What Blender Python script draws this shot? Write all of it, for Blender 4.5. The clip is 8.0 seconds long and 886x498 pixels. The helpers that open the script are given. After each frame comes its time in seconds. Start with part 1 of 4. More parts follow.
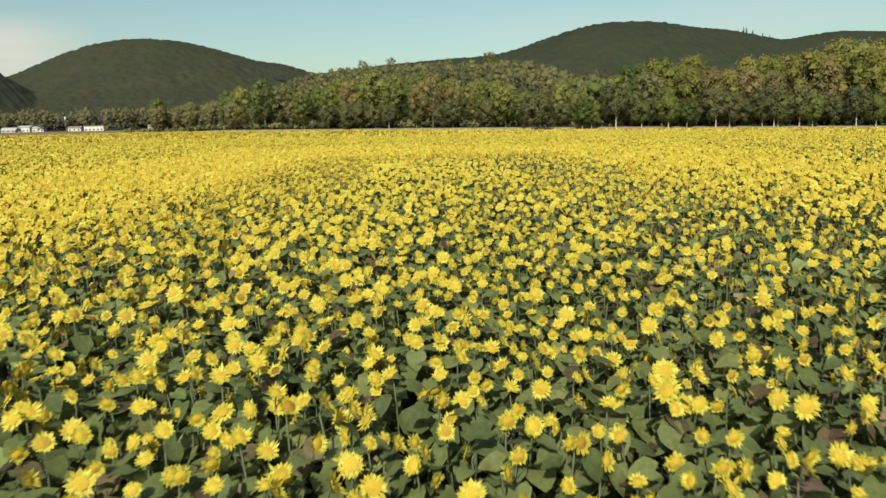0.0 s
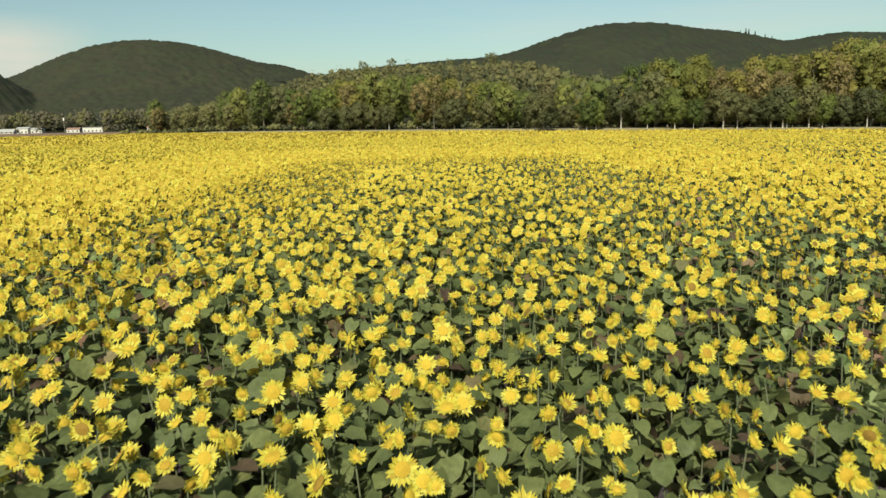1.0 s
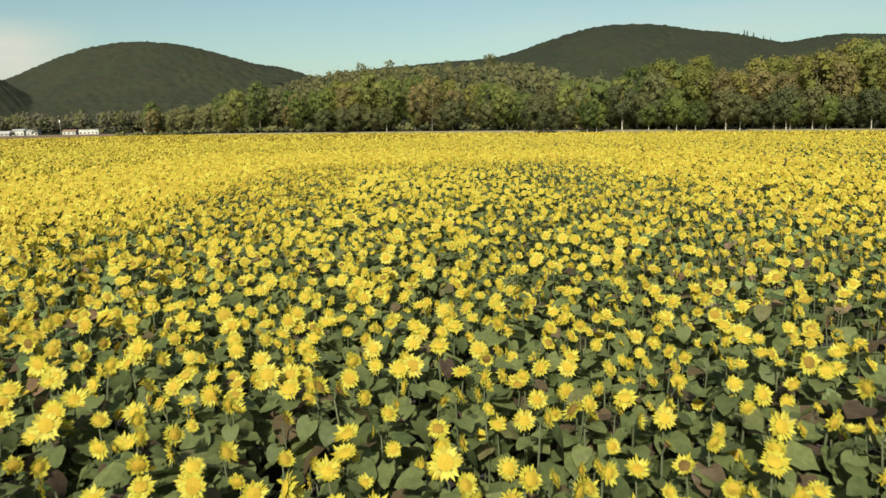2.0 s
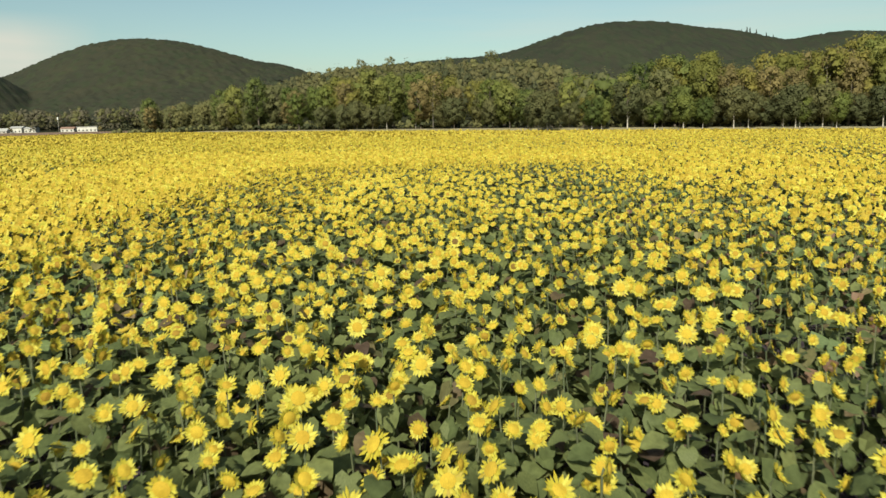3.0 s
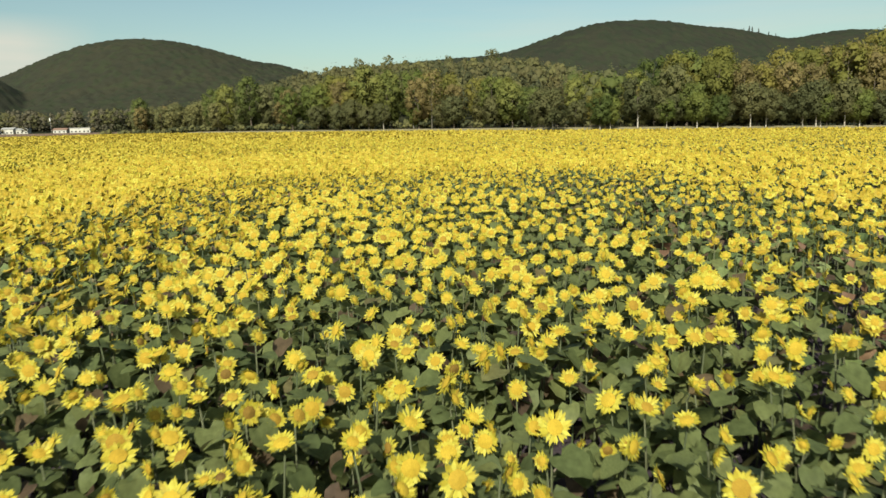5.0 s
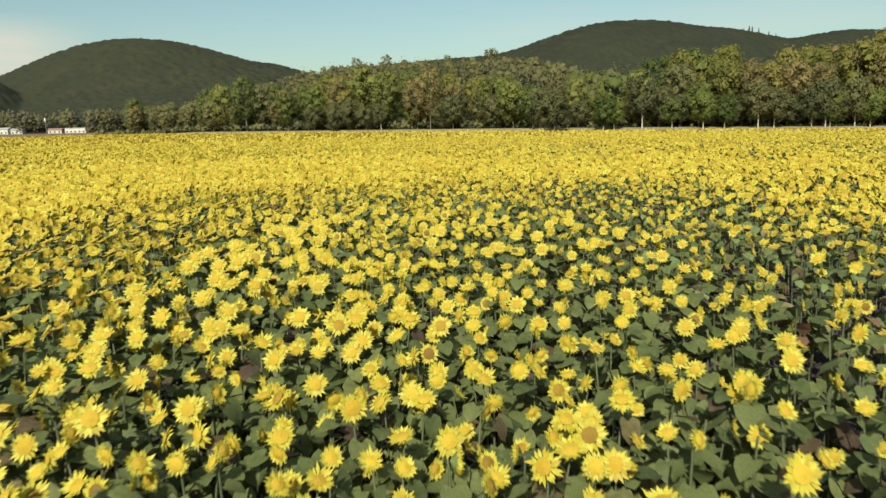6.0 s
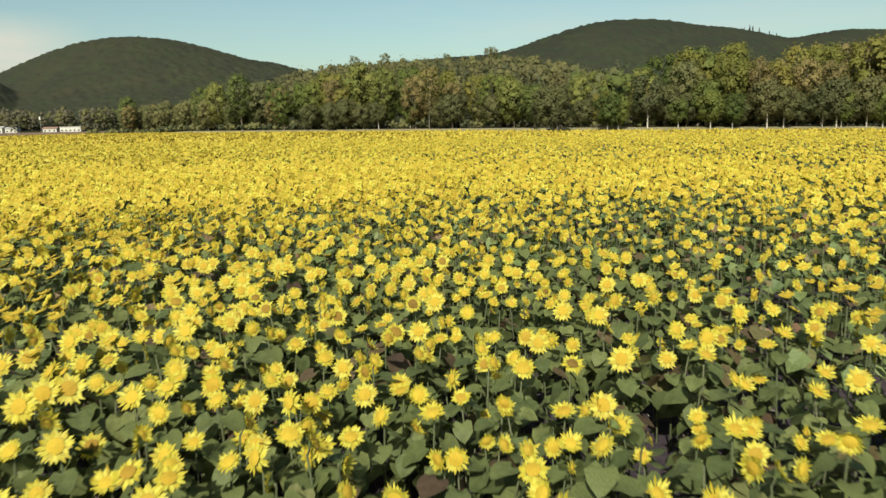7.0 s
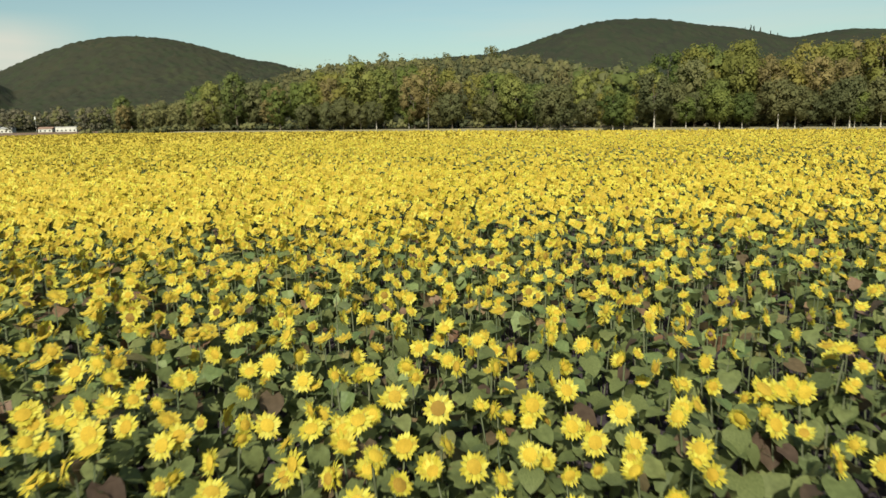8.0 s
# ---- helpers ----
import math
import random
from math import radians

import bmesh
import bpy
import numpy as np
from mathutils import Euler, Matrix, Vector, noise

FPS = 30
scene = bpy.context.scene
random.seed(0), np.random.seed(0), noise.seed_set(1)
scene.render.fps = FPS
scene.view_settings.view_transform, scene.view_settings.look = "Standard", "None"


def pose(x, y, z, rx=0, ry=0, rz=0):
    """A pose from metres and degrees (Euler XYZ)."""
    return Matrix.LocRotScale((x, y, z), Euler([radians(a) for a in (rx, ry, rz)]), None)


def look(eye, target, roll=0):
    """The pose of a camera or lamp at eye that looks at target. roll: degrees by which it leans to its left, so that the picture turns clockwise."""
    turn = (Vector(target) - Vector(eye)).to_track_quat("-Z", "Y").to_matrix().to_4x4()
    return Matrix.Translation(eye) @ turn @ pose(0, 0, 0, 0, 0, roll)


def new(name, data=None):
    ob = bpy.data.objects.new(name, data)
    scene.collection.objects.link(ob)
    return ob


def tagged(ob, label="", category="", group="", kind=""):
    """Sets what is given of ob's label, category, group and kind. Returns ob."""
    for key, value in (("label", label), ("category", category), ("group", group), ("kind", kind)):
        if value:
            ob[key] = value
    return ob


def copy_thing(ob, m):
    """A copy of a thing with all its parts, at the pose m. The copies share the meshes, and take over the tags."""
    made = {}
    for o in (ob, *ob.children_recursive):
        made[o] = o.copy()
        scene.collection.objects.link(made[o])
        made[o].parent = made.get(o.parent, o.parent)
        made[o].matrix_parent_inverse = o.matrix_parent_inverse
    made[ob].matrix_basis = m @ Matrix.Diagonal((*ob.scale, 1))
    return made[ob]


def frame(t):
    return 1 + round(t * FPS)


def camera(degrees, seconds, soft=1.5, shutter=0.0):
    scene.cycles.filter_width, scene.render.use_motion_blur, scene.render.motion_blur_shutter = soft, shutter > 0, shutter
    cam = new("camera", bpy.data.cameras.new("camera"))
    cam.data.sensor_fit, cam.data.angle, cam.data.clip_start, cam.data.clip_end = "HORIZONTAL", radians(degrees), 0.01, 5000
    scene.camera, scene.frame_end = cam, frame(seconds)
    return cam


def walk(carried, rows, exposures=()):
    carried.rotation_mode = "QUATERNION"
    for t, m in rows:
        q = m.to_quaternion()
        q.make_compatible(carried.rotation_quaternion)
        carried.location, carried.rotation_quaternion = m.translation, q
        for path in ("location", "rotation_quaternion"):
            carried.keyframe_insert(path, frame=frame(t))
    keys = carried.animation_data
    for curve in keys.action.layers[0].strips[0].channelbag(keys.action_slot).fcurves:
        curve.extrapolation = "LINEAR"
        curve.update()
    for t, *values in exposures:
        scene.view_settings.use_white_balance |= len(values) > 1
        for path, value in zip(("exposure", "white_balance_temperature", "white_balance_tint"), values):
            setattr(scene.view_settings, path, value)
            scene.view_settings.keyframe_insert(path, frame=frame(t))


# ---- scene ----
cam = camera(65.0, 8.0, soft=1.5, shutter=0.15)
PATH = [
    (0, (0.038, -0.025, 4.651), (0.031, 1.944, 4.296), -1.4),
    (0.5, (0.05, 3.217, 4.604), (0.042, 5.186, 4.251), -1.4),
    (1, (0.06, 5.729, 4.592), (0.05, 7.698, 4.241), -1.4),
    (1.5, (0.048, 7.67, 4.587), (0.038, 9.639, 4.237), -1.4),
    (1.7, (0.024, 8.405, 4.565), (0.02, 10.375, 4.22), -1.4),
    (2.8, (0.027, 13.942, 4.624), (0.016, 15.911, 4.272), -1.5),
    (3, (0.01, 15.246, 4.582), (0.002, 17.215, 4.229), -1.4),
    (3.5, (0.016, 18.74, 4.432), (0.01, 20.709, 4.078), -1.5),
    (4, (0.076, 22.297, 4.251), (0.069, 24.266, 3.899), -1.4),
    (4.5, (0.128, 25.691, 4.218), (0.121, 27.659, 3.866), -1.4),
    (4.7, (0.16, 26.959, 4.218), (0.151, 28.928, 3.866), -1.5),
    (5.8, (0.218, 33.955, 4.318), (0.212, 35.924, 3.969), -1.5),
    (6, (0.223, 35.261, 4.342), (0.218, 37.23, 3.991), -1.5),
    (6.5, (0.246, 38.626, 4.349), (0.243, 40.595, 3.999), -1.5),
    (7, (0.279, 42.142, 4.381), (0.277, 44.111, 4.028), -1.4),
    (7.5, (0.313, 45.693, 4.379), (0.31, 47.661, 4.028), -1.5),
    (8, (0.334, 49.325, 4.407), (0.333, 51.294, 4.054), -1.4),
]
walk(cam, [(t, look(e, g, r)) for t, e, g, r in PATH], exposures=[(0.0, 0.26, 6500, 1.5), (8.0, 0.26, 6500, 1.5)])


# ---- world, sun, exposure ----
SUN_AZ, SUN_EL = radians(192), radians(38)      # clockwise from +y, and above the horizon
world = bpy.data.worlds.new("sky")
scene.world = world
world.use_nodes = True
wn, wl = world.node_tree.nodes, world.node_tree.links
sky = wn.new("ShaderNodeTexSky")
sky.sky_type, sky.sun_disc = "NISHITA", False
sky.sun_elevation, sky.sun_rotation = SUN_EL, SUN_AZ
sky.altitude, sky.air_density, sky.dust_density, sky.ozone_density = 200, 1.0, 2.0, 0.3
wn["Background"].inputs[1].default_value = 0.103
# thin high haze drifting in long wisps low over the horizon
tc, cut = wn.new("ShaderNodeTexCoord"), wn.new("ShaderNodeSeparateXYZ")
wl.new(tc.outputs["Generated"], cut.inputs[0])
stretch = wn.new("ShaderNodeMapping")
stretch.inputs["Scale"].default_value, stretch.inputs["Location"].default_value = (1.6, 1.6, 16.0), (0.35, 0.1, 0.0)
wl.new(tc.outputs["Generated"], stretch.inputs[0])
wisp = wn.new("ShaderNodeTexNoise")
wisp.inputs["Scale"].default_value, wisp.inputs["Detail"].default_value = 1.5, 5
wl.new(stretch.outputs[0], wisp.inputs["Vector"])
thin = wn.new("ShaderNodeMapRange")
thin.inputs["From Min"].default_value, thin.inputs["From Max"].default_value = 0.45, 0.75
thin.inputs["To Max"].default_value = 0.4
wl.new(wisp.outputs[0], thin.inputs[0])
low = wn.new("ShaderNodeMapRange")
low.inputs["From Min"].default_value, low.inputs["From Max"].default_value = 0.24, 0.09
wl.new(cut.outputs["Z"], low.inputs[0])
both = wn.new("ShaderNodeMath")
both.operation = "MULTIPLY"
wl.new(thin.outputs[0], both.inputs[0])
wl.new(low.outputs[0], both.inputs[1])
# a low bank of pale cloud beyond the hill on the west side
west, top = wn.new("ShaderNodeMapRange"), wn.new("ShaderNodeMapRange")
west.inputs["From Min"].default_value, west.inputs["From Max"].default_value = -0.42, -0.50
west.inputs["To Max"].default_value = 1.7
wl.new(cut.outputs["X"], west.inputs[0])
top.inputs["From Min"].default_value, top.inputs["From Max"].default_value = 0.145, 0.115
wl.new(cut.outputs["Z"], top.inputs[0])
haze = wn.new("ShaderNodeMix")
haze.data_type = "RGBA"
haze.inputs[7].default_value = (6.1, 5.65, 5.8, 1)
cloud, puff, cover = wn.new("ShaderNodeMath"), wn.new("ShaderNodeMath"), wn.new("ShaderNodeMath")
cloud.operation, puff.operation, cover.operation = "MULTIPLY", "MULTIPLY", "MAXIMUM"
wl.new(west.outputs[0], cloud.inputs[0])
wl.new(top.outputs[0], cloud.inputs[1])
wl.new(cloud.outputs[0], puff.inputs[0])
wl.new(wisp.outputs[0], puff.inputs[1])
wl.new(puff.outputs[0], cover.inputs[0])
wl.new(both.outputs[0], cover.inputs[1])
wl.new(cover.outputs[0], haze.inputs[0])
wl.new(sky.outputs[0], haze.inputs[6])
tone = wn.new("ShaderNodeMix")
tone.data_type, tone.blend_type = "RGBA", "MULTIPLY"
tone.inputs[0].default_value, tone.inputs[7].default_value = 1.0, (0.96, 1.0, 0.875, 1)
wl.new(haze.outputs[2], tone.inputs[6])
wl.new(tone.outputs[2], wn["Background"].inputs[0])

sun_data = bpy.data.lights.new("sun", "SUN")
sun_data.energy, sun_data.angle, sun_data.color = 5.0, radians(0.53), (1.0, 0.94, 0.80)
sun = new("sun", sun_data)
toward = Vector((math.sin(SUN_AZ) * math.cos(SUN_EL), math.cos(SUN_AZ) * math.cos(SUN_EL), math.sin(SUN_EL)))
sun.matrix_world = look(toward * 50, (0, 0, 0))


# ---- materials ----
def nodes_of(name):
    m = bpy.data.materials.new(name)
    m.use_nodes = True
    return m, m.node_tree.nodes, m.node_tree.links, m.node_tree.nodes["Principled BSDF"]


def ramp(nodes, stops):
    r = nodes.new("ShaderNodeValToRGB")
    e = r.color_ramp.elements
    while len(e) < len(stops):
        e.new(0.5)
    for el, (p, c) in zip(e, stops):
        el.position, el.color = p, (*c, 1)
    return r


def noisy(nodes, links, scale, detail=3.0, coord="Object", rough=0.55):
    tc = nodes.new("ShaderNodeTexCoord")
    n = nodes.new("ShaderNodeTexNoise")
    n.inputs["Scale"].default_value, n.inputs["Detail"].default_value = scale, detail
    n.inputs["Roughness"].default_value = rough
    links.new(tc.outputs[coord], n.inputs["Vector"])
    return n


def mixed(nodes, links, kind, fac, a, b):
    m = nodes.new("ShaderNodeMix")
    m.data_type, m.blend_type = "RGBA", kind
    for sock, v in ((m.inputs[0], fac), (m.inputs[6], a), (m.inputs[7], b)):
        if hasattr(v, "links") or hasattr(v, "is_linked"):
            links.new(v, sock)
        elif isinstance(v, tuple):
            sock.default_value = (*v, 1)
        else:
            sock.default_value = v
    return m.outputs[2]


def bumped(nodes, links, bsdf, height, strength, distance):
    b = nodes.new("ShaderNodeBump")
    b.inputs["Strength"].default_value, b.inputs["Distance"].default_value = strength, distance
    links.new(height, b.inputs["Height"])
    links.new(b.outputs[0], bsdf.inputs["Normal"])


def island_random(nodes):
    return nodes.new("ShaderNodeNewGeometry").outputs["Random Per Island"]


def leafy(name, stops, through_light, rough, noise_scale, mottle, shine=0.3):
    """Thin living matter: tones differ island by island and mottle finely, some light passes through."""
    m, n, l, b = nodes_of(name)
    r = ramp(n, stops)
    l.new(island_random(n), r.inputs[0])
    tex = noisy(n, l, noise_scale)
    dark = ramp(n, [(0.3, (1 - mottle,) * 3), (0.7, (1 + 0.0,) * 3)])
    l.new(tex.outputs[0], dark.inputs[0])
    col = mixed(n, l, "MULTIPLY", 1.0, r.outputs[0], dark.outputs[0])
    l.new(col, b.inputs["Base Color"])
    b.inputs["Roughness"].default_value = rough
    b.inputs["Specular IOR Level"].default_value = shine
    tr = n.new("ShaderNodeBsdfTranslucent")
    l.new(col, tr.inputs["Color"])
    mx = n.new("ShaderNodeMixShader")
    mx.inputs[0].default_value = through_light
    l.new(b.outputs[0], mx.inputs[1])
    l.new(tr.outputs[0], mx.inputs[2])
    l.new(mx.outputs[0], n["Material Output"].inputs[0])
    return m


PETAL = leafy("sunflower petal", [(0.0, (0.48, 0.375, 0.034)), (0.5, (0.610, 0.515, 0.055)), (0.9, (0.68, 0.612, 0.096)), (1.0, (0.47, 0.33, 0.04))], 0.3, 0.6, 30, 0.2)
FAR_GOLD = leafy("golden far flower head", [(0.0, (0.44, 0.312, 0.032)), (0.5, (0.54, 0.402, 0.045)), (1.0, (0.61, 0.475, 0.064))], 0.2, 0.7, 30, 0.25)
DISC = leafy("sunflower disc", [(0.0, (0.46, 0.295, 0.026)), (0.7, (0.55, 0.385, 0.036)), (0.95, (0.36, 0.215, 0.024)), (1.0, (0.15, 0.088, 0.022))], 0.0, 0.85, 120, 0.4)
LEAF = leafy("sunflower leaf", [(0.0, (0.113, 0.140, 0.056)), (0.45, (0.160, 0.188, 0.071)), (0.87, (0.226, 0.246, 0.092)), (0.92, (0.17, 0.125, 0.068)), (1.0, (0.105, 0.070, 0.052))], 0.35, 0.55, 14, 0.35, 0.16)
STEM = leafy("sunflower stem", [(0.0, (0.070, 0.090, 0.040)), (1.0, (0.125, 0.130, 0.070))], 0.0, 0.7, 25, 0.3)
STRAW = leafy("dry straw", [(0.0, (0.16, 0.12, 0.085)), (1.0, (0.42, 0.36, 0.28))], 0.0, 0.8, 25, 0.3)
SEPAL = leafy("sunflower bract", [(0.0, (0.10, 0.14, 0.05)), (0.75, (0.19, 0.23, 0.08)), (0.9, (0.20, 0.12, 0.07)), (1.0, (0.15, 0.08, 0.05))], 0.1, 0.6, 30, 0.3)


def earth(name, stops, big, small, bump):
    m, n, l, b = nodes_of(name)
    t1, t2 = noisy(n, l, big, 5), noisy(n, l, small, 6)
    r = ramp(n, stops)
    l.new(t1.outputs[0], r.inputs[0])
    d = ramp(n, [(0.3, (0.55,) * 3), (0.7, (1.0,) * 3)])
    l.new(t2.outputs[0], d.inputs[0])
    l.new(mixed(n, l, "MULTIPLY", 1.0, r.outputs[0], d.outputs[0]), b.inputs["Base Color"])
    b.inputs["Roughness"].default_value = 0.95
    b.inputs["Specular IOR Level"].default_value = 0.1
    bumped(n, l, b, t2.outputs[0], 0.7, bump)
    return m


SOIL = earth("dark field soil", [(0.3, (0.055, 0.042, 0.054)), (0.7, (0.096, 0.075, 0.088))], 0.4, 9, 0.05)
GRASS = earth("rough grass", [(0.3, (0.038, 0.042, 0.022)), (0.55, (0.050, 0.052, 0.028)), (0.75, (0.066, 0.062, 0.034))], 0.03, 1.5, 0.2)
LITTER = earth("dry leaf litter", [(0.3, (0.070, 0.062, 0.036)), (0.55, (0.10, 0.082, 0.046)), (0.75, (0.135, 0.10, 0.060))], 0.06, 1.5, 0.15)
VERGE = earth("dry verge grass", [(0.3, (0.24, 0.215, 0.115)), (0.7, (0.36, 0.31, 0.19))], 0.15, 3, 0.1)
FALLOW = earth("bare ploughed earth", [(0.3, (0.20, 0.13, 0.09)), (0.7, (0.28, 0.19, 0.13))], 0.05, 1.0, 0.1)


def crown_material(name, lo, mid, hi, patch=0.09):
    """Foliage whose tone drifts from tree to tree and patch to patch, and a little from spray to spray."""
    m, n, l, b = nodes_of(name)
    geo, info = n.new("ShaderNodeNewGeometry"), n.new("ShaderNodeObjectInfo")
    tex = n.new("ShaderNodeTexNoise")
    tex.inputs["Scale"].default_value, tex.inputs["Detail"].default_value = patch, 2
    l.new(geo.outputs["Position"], tex.inputs["Vector"])
    total = None
    for sock, k in ((tex.outputs[0], 0.75), (geo.outputs["Random Per Island"], 0.16), (info.outputs["Random"], 0.6)):
        f = n.new("ShaderNodeMath")
        f.operation = "MULTIPLY"
        f.inputs[1].default_value = k
        l.new(sock, f.inputs[0])
        if total is not None:
            a = n.new("ShaderNodeMath")
            a.operation = "ADD"
            l.new(total, a.inputs[0])
            l.new(f.outputs[0], a.inputs[1])
            total = a.outputs[0]
        else:
            total = f.outputs[0]
    r = ramp(n, [(0.35, lo), (0.72, mid), (1.0, hi)])
    l.new(total, r.inputs[0])
    l.new(r.outputs[0], b.inputs["Base Color"])
    b.inputs["Roughness"].default_value = 0.7
    b.inputs["Specular IOR Level"].default_value = 0.2
    tr = n.new("ShaderNodeBsdfTranslucent")
    l.new(r.outputs[0], tr.inputs["Color"])
    mx = n.new("ShaderNodeMixShader")
    mx.inputs[0].default_value = 0.5
    l.new(b.outputs[0], mx.inputs[1])
    l.new(tr.outputs[0], mx.inputs[2])
    l.new(mx.outputs[0], n["Material Output"].inputs[0])
    return m


# far crown colours are raised overall, standing in for haze that lifts dark tones
OLIVE = crown_material("olive green foliage", (0.110, 0.134, 0.043), (0.172, 0.200, 0.058), (0.262, 0.265, 0.076))
YELLOWING = crown_material("yellowing foliage", (0.135, 0.145, 0.040), (0.214, 0.212, 0.053), (0.292, 0.254, 0.070))
RUSSET = crown_material("russet autumn foliage", (0.160, 0.140, 0.062), (0.228, 0.185, 0.077), (0.300, 0.240, 0.100))
GREYGREEN = crown_material("grey green foliage", (0.146, 0.152, 0.072), (0.188, 0.187, 0.080), (0.236, 0.220, 0.090))
# paler and bluer than the leaves: distance haze put into the colour
DARKWOOD = crown_material("dark hill forest foliage with haze tint", (0.052, 0.055, 0.040), (0.071, 0.071, 0.045), (0.094, 0.086, 0.050), 0.016)
HILLWOOD = crown_material("hill forest foliage", (0.048, 0.058, 0.038), (0.070, 0.080, 0.044), (0.100, 0.098, 0.050), 0.014)
GREEN = crown_material("fresh green foliage", (0.090, 0.118, 0.034), (0.140, 0.172, 0.045), (0.210, 0.232, 0.060))
# brown grey of the valley trees, with the haze mixed into the foliage colour
HAZY_BROWN = crown_material("brown grey foliage with haze tint", (0.112, 0.108, 0.072), (0.140, 0.129, 0.083), (0.172, 0.152, 0.100))
DUSKY = crown_material("dusky grey brown foliage", (0.112, 0.122, 0.056), (0.146, 0.150, 0.064), (0.184, 0.176, 0.074))
SLOPEWOOD = crown_material("slope wood foliage", (0.092, 0.098, 0.057), (0.123, 0.127, 0.065), (0.175, 0.160, 0.072))
MIDWOOD = crown_material("green hill forest foliage", (0.058, 0.074, 0.043), (0.082, 0.094, 0.049), (0.110, 0.112, 0.055), 0.018)


def bark(name, a, b2):
    m, n, l, b = nodes_of(name)
    t = noisy(n, l, 3.0, 5)
    r = ramp(n, [(0.35, a), (0.65, b2)])
    l.new(t.outputs[0], r.inputs[0])
    l.new(r.outputs[0], b.inputs["Base Color"])
    b.inputs["Roughness"].default_value = 0.9
    bumped(n, l, b, t.outputs[0], 0.6, 0.05)
    return m


PALE_BARK = bark("pale bark", (0.30, 0.27, 0.22), (0.52, 0.48, 0.42))
GREY_BARK = bark("grey bark", (0.12, 0.105, 0.085), (0.20, 0.18, 0.15))
BROWN_BARK = bark("grey brown bark", (0.07, 0.055, 0.04), (0.16, 0.13, 0.10))


def plain(name, colour, rough=0.8, vary=0.15, scale=0.8):
    m, n, l, b = nodes_of(name)
    t = noisy(n, l, scale, 5)
    r = ramp(n, [(0.3, tuple(c * (1 - vary) for c in colour)), (0.7, colour)])
    l.new(t.outputs[0], r.inputs[0])
    l.new(r.outputs[0], b.inputs["Base Color"])
    b.inputs["Roughness"].default_value = rough
    bumped(n, l, b, t.outputs[0], 0.3, 0.02)
    return m


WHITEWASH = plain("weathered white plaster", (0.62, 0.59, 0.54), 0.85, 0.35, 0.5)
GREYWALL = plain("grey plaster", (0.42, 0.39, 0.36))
TILE_RED = plain("weathered roof tile", (0.26, 0.16, 0.12))
ROOF_GREY = plain("grey roof sheet", (0.36, 0.35, 0.34))
GLASS_DARK = plain("dark window glass", (0.03, 0.035, 0.04), 0.1, 0.1)
POLE = plain("painted mast", (0.75, 0.75, 0.72), 0.5)


# ---- lie of the land ----
def rise(x, y):
    """The field climbs very gently towards the far left and sinks a little on the right."""
    u = -0.75 * x + 0.45 * (y - 120)
    w = x - 50
    far = 0.004 * np.maximum(0, y - 470) * np.clip((-x - 180) / 60.0, 0, 1)
    return 0.0076 * 0.5 * (u + np.sqrt(u * u + 3600.0)) + far - 0.020 * 0.5 * (w + np.sqrt(w * w + 1600.0)) + 0.05


def bell(x, c, s):
    return np.exp(-((x - c) ** 2) / (2.0 * s * s))


def ridge_line(x, xs, zs):
    """A ridge's height above sea level along x, rounded between its bends."""
    return sum(np.interp(x + d, xs, zs) for d in (-16, 0, 16)) / 3.0


LEFT_RIDGE = ([-1150, -950, -862, -775, -704, -650, -585, -530, -470, -410, -362, -325, -290, -255, -120], [45, 92, 119, 152, 172, 180, 181, 175, 162, 145, 129, 127, 116, 105, 60])
RIGHT_RIDGE = ([-420, -221, -98, 24, 110, 146, 207, 267, 327, 388, 449, 497, 546, 606, 655, 704, 741, 777, 825, 873, 956, 1150],
               [90, 117, 129, 137, 142, 148, 167, 186, 201, 205, 204, 199, 189, 184, 176, 165, 159, 164, 172, 175, 172, 160])


def hills(x, y):
    base = np.minimum(rise(x, y), 9.0)
    left = (ridge_line(x * 1450 / np.maximum(y, 900), *LEFT_RIDGE) - 2.0 - base) * bell(y, 1450, 210)
    far_left = 100 * bell(x, -735, 66) * bell(y, 1100, 130)
    right = (ridge_line(x * 1550 / np.maximum(y, 900), *RIGHT_RIDGE) - 2.0 - base) * bell(y, 1550, 190)
    shoulder = (122 * bell(x, 700, 420) - 5) * bell(y, 1250, 130)
    fe = field_end(x) + 24
    s = np.clip((y - fe) / (690 - fe), 0, 1)
    near = 41.0 / (1 + np.exp(-(x + 165) / 32.0)) * bell(np.maximum(x, 62), 62, 34) * s * s * (3 - 2 * s) * bell(np.maximum(y, 690), 690, 150)
    return np.maximum(0, np.maximum.reduce([left, far_left, right, shoulder, near]))


def land(x, y):
    x, y = np.asarray(x, float), np.asarray(y, float)
    return np.minimum(rise(x, y), 9.0) + hills(x, y)


def field_end(x):
    """How far the crop reaches, along y, at each x."""
    return np.interp(x, [-700, -240, -215, -190, -61, 55, 300], [350, 365, 420, 455, 345, 247, 243])


def bank(x, y):
    """A low grassy bank closes the field towards the trees."""
    return 2.1 * np.clip((y - field_end(x) - 0.5) / 10.0, 0, 1) * np.clip((np.asarray(x) + 185) / 50.0, 0, 1)


